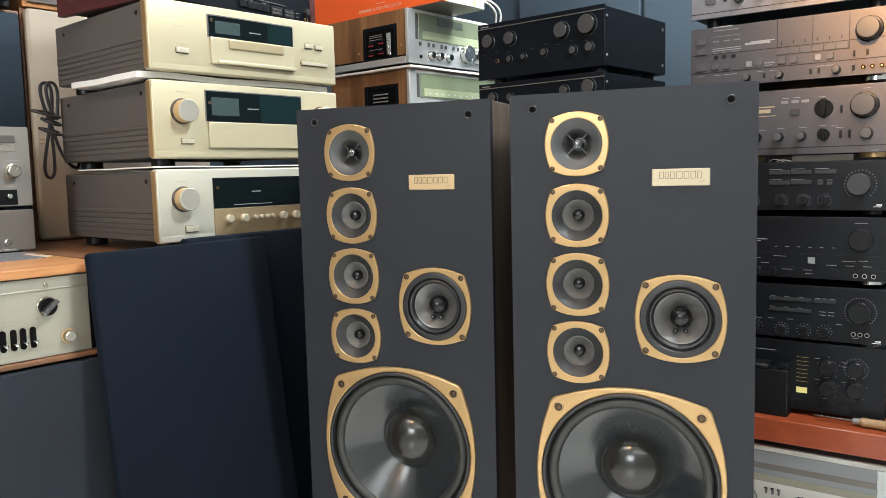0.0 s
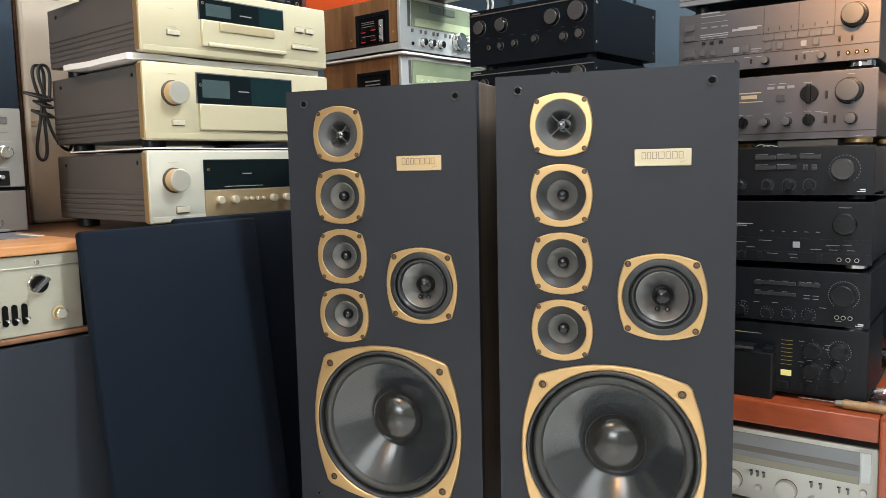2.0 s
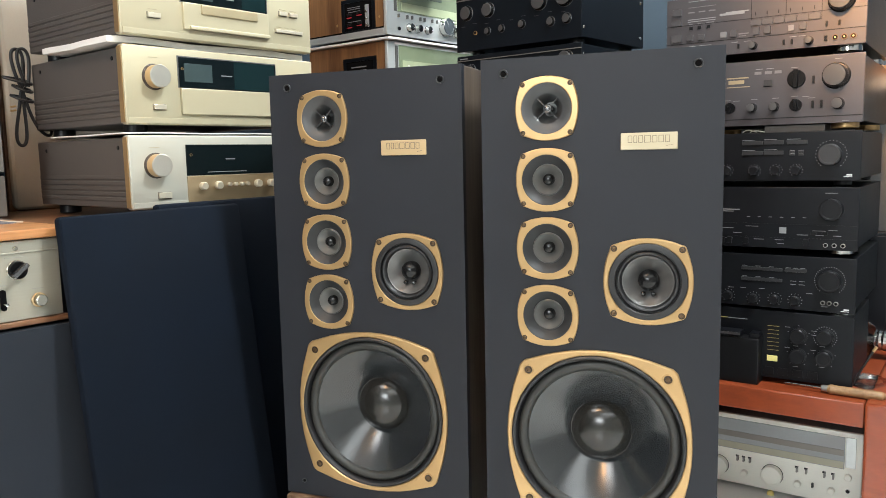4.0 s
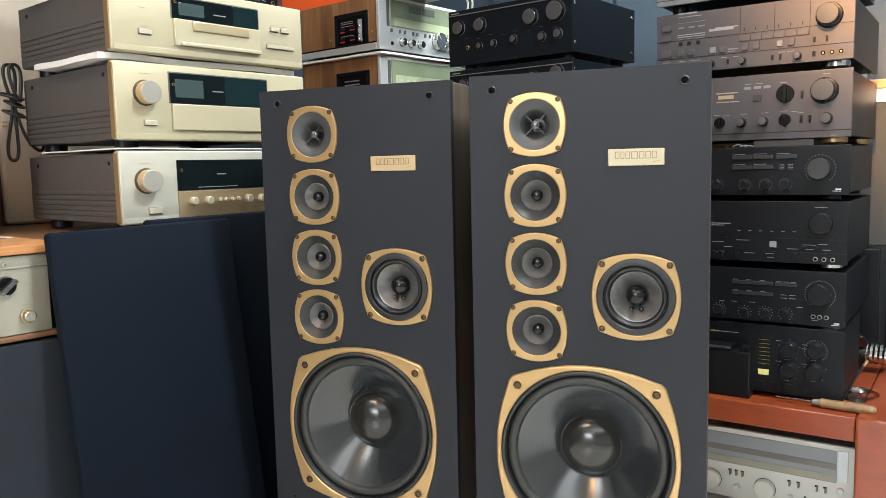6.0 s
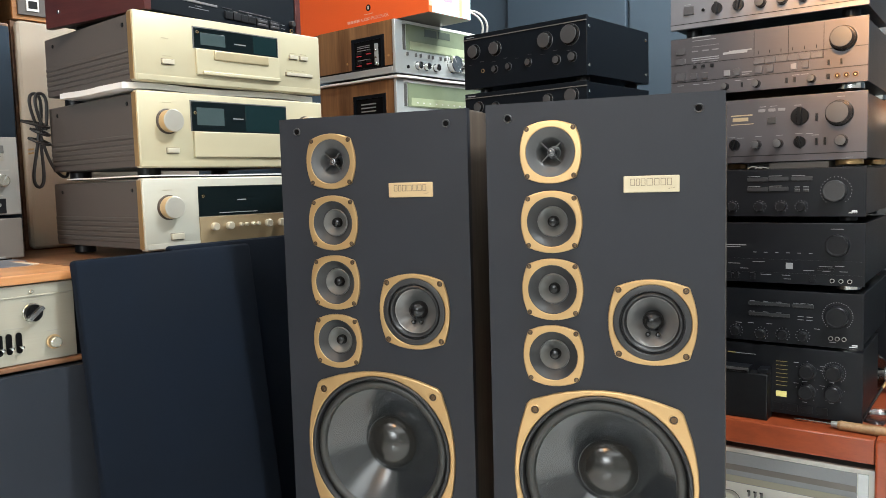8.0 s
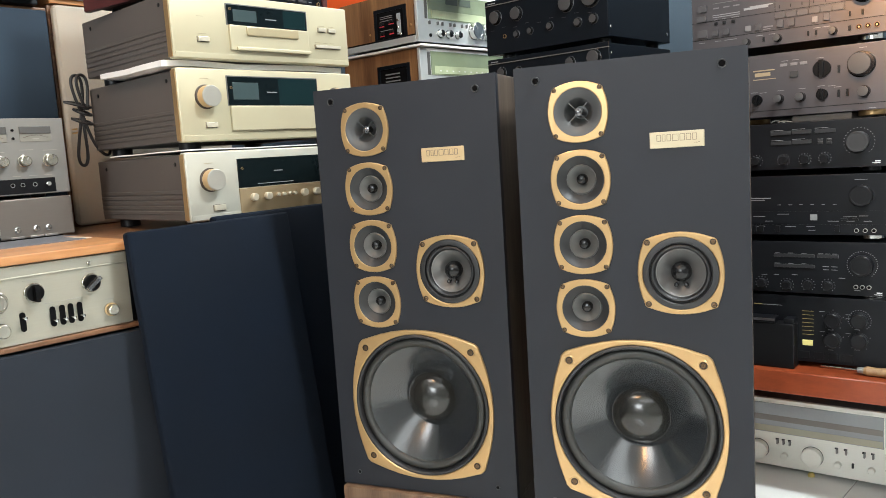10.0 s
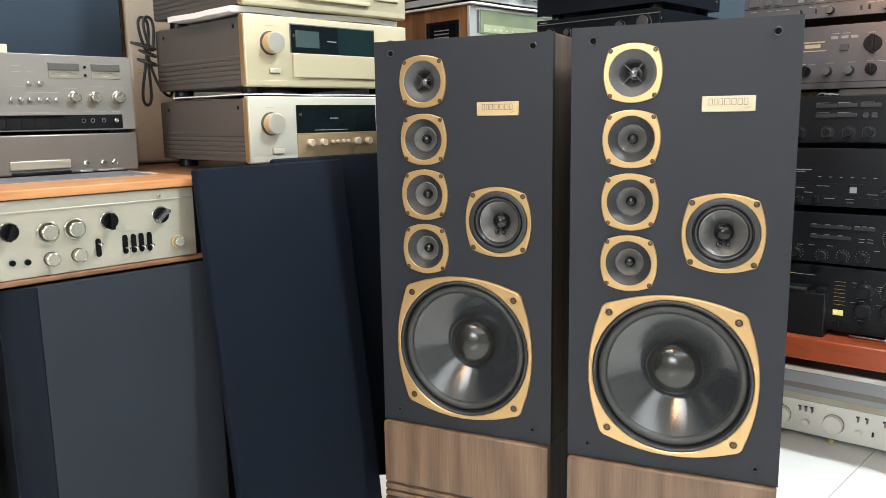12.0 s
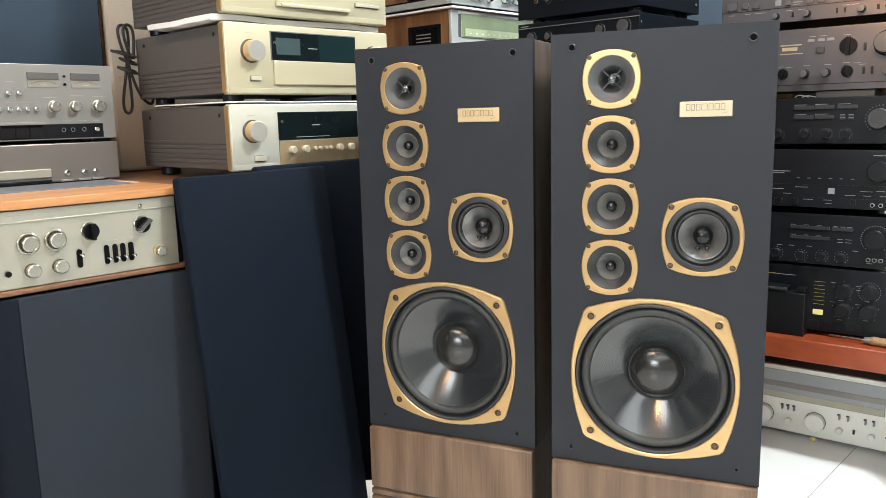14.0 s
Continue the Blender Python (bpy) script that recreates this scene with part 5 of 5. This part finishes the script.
t = thing("light_bulb", pose(2.415, 0.466, 0.417, 0, 0, -88), "large smoky light bulb with ribbed metal screw base", "light bulb")
part("glass", along_x(lathe([(0, 0.055), (0.020, 0.0515), (0.038, 0.040), (0.050, 0.023), (0.0548, 0.0), (0.050, -0.016), (0.038, -0.027), (0.030, -0.032), (0.028, -0.038)], 32)), M_SMOKE, t, "smoky glass envelope")
part("screw_base", along_x(lathe([(0.0285, -0.034)] + [(0.0270 + 0.0032 * (k % 2), -0.038 - 0.006 * k) for k in range(9)] + [(0.015, -0.095), (0, -0.097)], 28)), M_CHROME, t, "ribbed metal screw base")
part("filament_post", along_x(lathe([(0, 0.010), (0.003, 0.006), (0.006, -0.012), (0.014, -0.034), (0, -0.034)], 14)), M_METERPALE, t)

# ---- black amplifiers in the corner ----
t = thing("equipment_rack", pose(1.985, 1.57, 0, 0, 0, -90), "black equipment rack behind the loudspeakers", "rack")
part("top_board", box(0, 0.48, 0, 0.40, 1.065, 1.085), M_BLACKCASE, t)
for x in (0.0, 0.46):
    part("side_panel", box(x, x + 0.02, 0, 0.40, 0, 1.065), M_BLACKCASE, t)
part("back_panel", box(0.02, 0.46, 0.38, 0.40, 0, 1.065), M_BLACKCASE, t)
t = thing("equipment_rack", pose(1.87, 1.75, 0), "brown wooden rack behind the loudspeakers", "rack")
part("top_board", box(0, 0.56, 0, 0.44, 1.133, 1.153), M_BROWNWOOD, t)
for x in (0.0, 0.54):
    part("side_panel", box(x, x + 0.02, 0, 0.44, 0, 1.133), M_BROWNWOOD, t)
part("back_panel", box(0.02, 0.54, 0.42, 0.44, 0, 1.133), M_BROWNWOOD, t)


def corner_amp(z, H, label, knobs):
    t = amp("amplifier", z, H, M_BLUEBLACK, M_BLUEBLACK, label, "black amplifiers in the corner", 0.446, 0.393, pose(1.974, 1.556, z, 0, 0, -90), 0.014)
    part("top_trim", box(0.0, 0.446, -0.003, 0.002, H - 0.016, H - 0.0135), M_GREY, t)
    for x, kz, r, d in knobs:
        d = d * 0.55
        kb = part("knob", lathe([(r + 0.0025, 0.001), (r + 0.0025, -0.0015), (r, -0.0020), (r * 0.98, -d + 0.001), (r * 0.94, -d)], 36), M_CAP, t, at=(x + 0.002, 0, kz))
        part("knob_face", lathe([(r * 0.94, -d), (r * 0.90, -d - 0.0006), (0, -d - 0.0008)], 36), M_KNOBFACE, kb, "grey knob face")
        part("knob_rim", lathe([(r + 0.0034, 0.001), (r + 0.0034, -0.0012), (r + 0.0026, -0.0016)], 36), M_KNOBRIM, kb)
    for y in (0.02, 0.37):
        for zz in (0.03, H - 0.03):
            side_disc(t, 0.441, y, zz, 0.005, 0.003, M_CHROME)
    mark(t, 0.012, H - 0.010, 0.03, 0.003, M_DIMTICK)
    for k in range(9):
        mark(t, 0.02 + k * 0.045, 0.075 + 0.006 * (k % 2), 0.014, 0.0011, M_KEYGREY)
    return t


k1 = corner_amp(1.273, 0.169, "black amplifier with many round knobs and slatted side", ((0.0405, 0.1147, 0.0200, 0.022), (0.1232, 0.1145, 0.0195, 0.022), (0.3064, 0.1137, 0.0225, 0.024), (0.3913, 0.1191, 0.0275, 0.026), (0.1192, 0.0528, 0.0088, 0.015), (0.1719, 0.0548, 0.0087, 0.015), (0.2449, 0.0585, 0.0099, 0.015), (0.3443, 0.0537, 0.0110, 0.016), (0.3971, 0.0562, 0.0122, 0.016)))
jack(k1, 0.0753, 0.0525, 0.006)
corner_amp(1.099, 0.160, "black amplifier with round knobs under another amplifier", ((0.3939, 0.1207, 0.0206, 0.022), (0.3127, 0.1168, 0.014, 0.018), (0.1196, 0.1137, 0.0111, 0.016), (0.0537, 0.1153, 0.0151, 0.018)))


# ---- walnut receivers ----
def walnut_receiver(z, H, label):
    t = thing("receiver", pose(1.883, 1.77, z), label, "receiver", "walnut-cased receivers")
    W, D = 0.50, 0.385
    part("front_frame", box(-0.002, W, 0, 0.014, 0, H, 0.003), M_BRIGHTFACE, t, "silver front panel")
    part("wood_side", box(0.0, 0.012, 0.016, D, 0.026, H, 0.001), M_WALNUTSIDE, t, "walnut end panel")
    part("chassis", box(0.012, W, 0.014, D, 0.004, H - 0.002), M_BLACKCASE, t)
    part("base_rail", box(-0.003, 0.012, 0.014, D, 0, 0.021, 0.001), M_BRIGHTFACE, t)
    part("inner_frame", box(0.033, 0.046, -0.0012, 0.001, H * 0.44, H - 0.014), M_DARKGREY, t)
    part("top_rail", box(0.03, W - 0.004, -0.002, 0.0, H - 0.010, H - 0.002), M_WHITE, t)
    # deep black strip paints the shadow of the step under the wood
    part("base_shadow", box(-0.0012, 0.012, 0.015, D, 0.0212, 0.0262), M_HOLE, t)
    bay = bmesh.new()
    for y0, y1, z0, z1 in ((0.052, 0.066, 0.022, H - 0.043), (0.196, 0.210, 0.022, H - 0.043), (0.066, 0.196, H - 0.055, H - 0.043), (0.066, 0.196, 0.022, 0.027)):
        box(-0.003, 0.004, y0, y1, z0, z1, 0.0008, bm=bay)
    part("bay_frame", bay, M_BLUEBLACK, t, "dark blue-black bay frame")
    rec = part("terminal_recess", box(-0.0012, 0.004, 0.0655, 0.1965, 0.0265, H - 0.0545), M_HOLE, t, "black recessed panel with terminals")
    feet(t, W, D, 0.012, 0.02, M_BLACKPLASTIC)
    dial = part("dial_glass", box(0.050, 0.485, -0.003, 0.001, H * 0.44, H - 0.012), M_GREENGLASS, t, "greenish dial glass")
    part("dial_scale", box(0.065, 0.470, -0.0042, -0.003, H * 0.44 + 0.004, H * 0.44 + 0.030), M_DIALPALE, dial)
    return t, rec, dial, H


w1, rec, dial, H1 = walnut_receiver(1.347, 0.173, "silver receiver with green dial glass and walnut ends")
for x in (0.1396, 0.2104):
    part("tuning_meter", box(x, x + 0.061, -0.0042, -0.003, 0.130, 0.154), M_METERDARK, dial)
knob(w1, 0.2877, 0.050, 0.0290, 0.024, M_CHROME, "tuning_knob", 0.002, -40, 40)
knob(w1, 0.356, 0.050, 0.0290, 0.024, M_CHROME, "volume_knob", 0.002, 30, 40)
for x in (0.1039, 0.1464, 0.1952):
    knob(w1, x, 0.030, 0.0120, 0.018, M_CHROME, "tone_knob", 0.002)
knob(w1, 0.3173, 0.030, 0.0095, 0.015, M_CHROME)
for x in (0.0516, 0.0932, 0.1169, 0.1577, 0.179, 0.220, 0.245):
    block(w1, x - 0.0022, 0.057, x + 0.0022, 0.069, 0.008, M_DARKGREY, "toggle")
jack(w1, 0.056, 0.022, 0.006, M_BLACKPLASTIC)
for y, z in ((0.172, 0.038), (0.125, 0.041), (0.172, 0.070), (0.125, 0.074)):
    part("terminal", box(-0.005, -0.001, y - 0.011, y + 0.011, z - 0.0015, z + 0.0015, 0.0006), M_RED, rec)
    for k in range(3):
        part("clip", box(-0.004, -0.001, y - 0.010 + k * 0.008, y - 0.005 + k * 0.008, z + 0.006, z + 0.014, 0.0006), M_DARKKNOB, rec)
for y, z in ((0.150, 0.102), (0.150, 0.096), (0.150, 0.056), (0.150, 0.088)):
    part("marking", box(-0.0026, -0.001, y - 0.030, y + 0.030, z - 0.0010, z + 0.0010), M_DIMTICK, rec)
part("socket_plate", box(-0.0022, -0.001, 0.080, 0.098, 0.034, 0.104), M_DARKDIAL, rec)
for y, z in ((0.090, 0.040), (0.080, 0.034), (0.090, 0.058), (0.090, 0.082)):
    side_disc(rec, -0.0015, y, z, 0.0045, -0.006, M_CHROME, "socket")
for y, z in ((0.033, 0.058), (0.235, 0.052)):
    side_disc(w1, 0.0, y, z, 0.004, -0.002, M_GOLD)
w2, rec, dial, H2 = walnut_receiver(1.167, 0.160, "silver receiver with green dial glass under its twin")
for k in range(10):
    part("marking", box(0.09 + k * 0.032, 0.098 + k * 0.032, -0.0046, -0.004, H2 * 0.44 + 0.012, H2 * 0.44 + 0.016), M_TICK, dial)
for k in range(3):
    part("marking", box(-0.0032, -0.001, 0.10, 0.17, 0.06 + k * 0.012, 0.064 + k * 0.012), M_DIMTICK, rec)

# ---- carton on the receivers ----
def lettering(text, size, material, parent, m):
    cu = bpy.data.curves.new("lettering", "FONT")
    cu.body, cu.size, cu.extrude = text, size, 0.0002
    tmp = bpy.data.objects.new("tmp", cu)
    me = bpy.data.meshes.new_from_object(tmp)
    bpy.data.objects.remove(tmp)
    bpy.data.curves.remove(cu)
    me.materials.clear()
    me.materials.append(material)
    ob = new("lettering", me)
    ob.parent = parent
    ob.matrix_local = m
    return ob


t = thing("carton", pose(1.90, 1.635, 1.522), "orange and pale cyan product carton on the receivers", "box")
part("body", box(0.0, 0.21, 0.0, 0.645, 0.0, 0.22, 0.001), M_ORANGE, t, "orange printed card")
part("end_print", box(0.016, 0.209, -0.0012, -0.0002, 0.001, 0.219), M_CYANCARD, t, "pale cyan printed end")
part("end_print", box(0.0, 0.0145, -0.0012, -0.0002, 0.020, 0.219), M_PEACH, t)
part("picture_print", box(0.070, 0.115, -0.0020, -0.0012, 0.042, 0.10), M_PINK, t)
part("picture_print", box(0.150, 0.165, -0.0020, -0.0012, 0.004, 0.21), M_YELLOW, t)
part("picture_print", box(0.060, 0.066, -0.0020, -0.0012, 0.065, 0.085), M_RED, t)
part("bottom_print", box(0.001, 0.209, 0.001, 0.644, -0.0012, -0.0002), M_GREY, t)
lettering("AUDIO PROCESSOR", 0.0150, M_CARDPRINT, t, pose(-0.0008, 0.313, 0.0145, 90, 0, -90))
for k in range(8):
    part("marking", box(-0.0009, 0.0, 0.3745 - k * 0.0078, 0.3795 - k * 0.0078, 0.0150, 0.0240), M_CARDPRINT, t)
part("emblem", lathe([(0.0110, 0.0), (0.0110, -0.0009), (0, -0.0009)], 24), M_BLACKPLASTIC, t).matrix_local = pose(0, 0.274, 0.056, 0, 0, -90)
part("emblem_print", box(-0.0014, -0.0009, 0.271, 0.277, 0.051, 0.062), M_WHITE, t)
part("marking", box(-0.0009, 0.0, 0.252, 0.296, 0.0345, 0.0365), M_CARDPRINT, t)
t = thing("audio_cable", pose(0, 0, 0), "white audio cable hanging behind the carton", "cable")
for dy in (0.0, 0.02):
    tube([(2.09, 1.70 + dy, 1.56), (2.14, 1.66 + dy, 1.57), (2.19, 1.64 + dy, 1.555), (2.22, 1.64 + dy, 1.52), (2.225, 1.66 + dy, 1.49)], 0.0035, "cord", M_WHITE, t)

# ---- sheets between the components ----
def sheet(m, W, D, th, amp_, label):
    """A limp sheet: wavy, and rounded off towards its edges."""
    bm = bmesh.new()
    nx, ny = 40, 30
    layers = []
    for side in (0, 1):
        vs = []
        for j in range(ny + 1):
            for i in range(nx + 1):
                x, y = W * i / nx, D * j / ny
                z = amp_ * (0.6 * math.sin(5.2 * x / W * 2 + 2 * y) + 0.4 * math.sin(9 * y / D + 3 * x) + 0.5 * noise.noise(Vector((x * 14, y * 14, 1.7))))
                edge = min(1.0, 0.35 + min(i, nx - i) / 1.6, 0.35 + min(j, ny - j) / 1.6)
                q = math.sqrt(max(0.0, 1 - (1 - edge) ** 2))
                vs.append(bm.verts.new((x, y, z + th / 2 + (th / 2 * q + 0.0001) * (1 if side else -1))))
        layers.append(vs)
    for vs in layers:
        for j in range(ny):
            for i in range(nx):
                a = j * (nx + 1) + i
                bm.faces.new((vs[a], vs[a + 1], vs[a + nx + 2], vs[a + nx + 1]))
    ring = list(range(nx)) + [nx + j * (nx + 1) for j in range(ny)] + [ny * (nx + 1) + nx - i for i in range(nx)] + [(ny - j) * (nx + 1) for j in range(ny)]
    low, high = layers
    for a, b in zip(ring, ring[1:] + ring[:1]):
        bm.faces.new((low[a], low[b], high[b], high[a]))
    return solid("foam_sheet", bm, M_WHITESHEET, m, label, "packing sheet")


sheet(pose(0.788, 1.478, 1.1868), 0.49, 0.285, 0.0155, 0.0026, "white foam sheet between two components")
sheet(pose(1.868, 1.752, 1.3285), 0.50, 0.42, 0.0085, 0.001, "white foam sheet between two receivers")
sheet(pose(0.806, 1.468, 1.0100), 0.46, 0.33, 0.003, 0.0007, "thin white sheet between two components")

solid("spacer_board", box(0.246, 0.382, 0.012, 0.20, 0.0, 0.0155, 0.001), M_BOARD, pose(1.9895, 0.867, 0.9915, 0, 0, YR), "dull grey board wedged between two amplifiers", "board")
t = thing("audio_cable", pose(0, 0, 0), "short white wire ends on a black amplifier", "cable")
for dy, dz in ((0.0, 0.006), (0.018, 0.011)):
    tube([(2.03, 0.625 + dy, 0.9935), (2.025, 0.635 + dy, 0.995), (2.02, 0.645 + dy, 0.994 + dz), (2.03, 0.66 + dy, 0.9938)], 0.0014, "cord", M_WHITE, t)

card = bmesh.new()
near, far = ([card.verts.new((x, y, z)) for y, z in ((1.256, 0.0), (1.308, 0.0), (1.304, 0.090), (1.256, 0.106))] for x in (1.019, 1.0215))
card.faces.new(near), card.faces.new(far)
for k in range(4):
    card.faces.new((near[k], near[(k + 1) % 4], far[(k + 1) % 4], far[k]))
solid("paper_card", card, M_WHITE, pose(0, 0, 0), "small white card standing beside a loudspeaker plinth", "card")

# ---- mains cable tied in loops ----
t = thing("power_cable", pose(0, 0, 0), "black mains cable tied in a hanging bundle", "cable")
cy = 1.885
for k, (dx, dy) in enumerate(((0.0, 0.0), (0.008, -0.012))):
    x = 0.786 + dx
    tube([(x, cy + dy, 1.130), (x - 0.012, cy + dy, 1.165), (x - 0.020, cy + dy, 1.205), (x - 0.006, cy + dy, 1.218), (x + 0.012, cy + dy, 1.210), (x + 0.010, cy + dy, 1.17), (x + 0.004, cy + dy, 1.130)], 0.0038, "loop", M_BLACKCABLE, t)
    if k:
        continue
    tube([(x + 0.002, cy + dy, 1.130), (x - 0.006, cy + dy, 1.08), (x - 0.022, cy + dy, 1.02), (x - 0.012, cy + dy, 0.992 + 0.012 * k), (x + 0.008, cy + dy, 1.000 + 0.012 * k), (x + 0.006, cy + dy, 1.05), (x + 0.002, cy + dy, 1.130)], 0.0038, "loop", M_BLACKCABLE, t)
for dz, w in ((0.0, 0.036), (-0.040, 0.022), (-0.018, 0.016)):
    tube([(0.786 - w, cy, 1.150 + dz), (0.775, cy - 0.022, 1.140 + dz), (0.803, cy - 0.024, 1.132 + dz), (0.812, cy, 1.140 + dz), (0.795, cy + 0.018, 1.150 + dz), (0.786 - w, cy + 0.003, 1.151 + dz)], 0.0033, "tie", M_BLACKCABLE, t)
tube([(0.790, cy, 1.12), (0.800, cy - 0.004, 1.068), (0.815, cy - 0.008, 1.032), (0.838, cy - 0.010, 1.014), (0.848, cy, 1.025), (0.850, cy, 1.04)], 0.0038, "lead", M_BLACKCABLE, t)
for dz in (0.0, -0.009):
    tube([(0.756, cy - 0.01, 1.084 + dz), (0.760, cy - 0.01, 1.084 + dz), (0.764, cy - 0.01, 1.084 + dz), (0.768, cy - 0.01, 1.086 + dz)], 0.0022, "prong", M_GOLD, t)

# ---- floor ----
fl = solid("floor", box(-5.15, 3.0, -2.8, 2.75, -0.08, -0.003), M_GROUT, pose(0, 0, 0), "white glazed floor tiles with narrow grey joints", "floor", kind="structure")
tile = bpy.data.meshes.new("floor_tile")
b = box(-0.2990, 0.2990, -0.2990, 0.2990, -0.010, 0.0, 0.0012, 1)
b.to_mesh(tile)
b.free()
tile.materials.append(M_TILE)
for i in range(-11, 2):
    for j in range(-5, 4):
        o = new("floor_tile", tile)
        o.parent = fl
        o.location = (1.84 + 0.3 + 0.6 * i, 0.52 + 0.3 + 0.6 * j, 0)
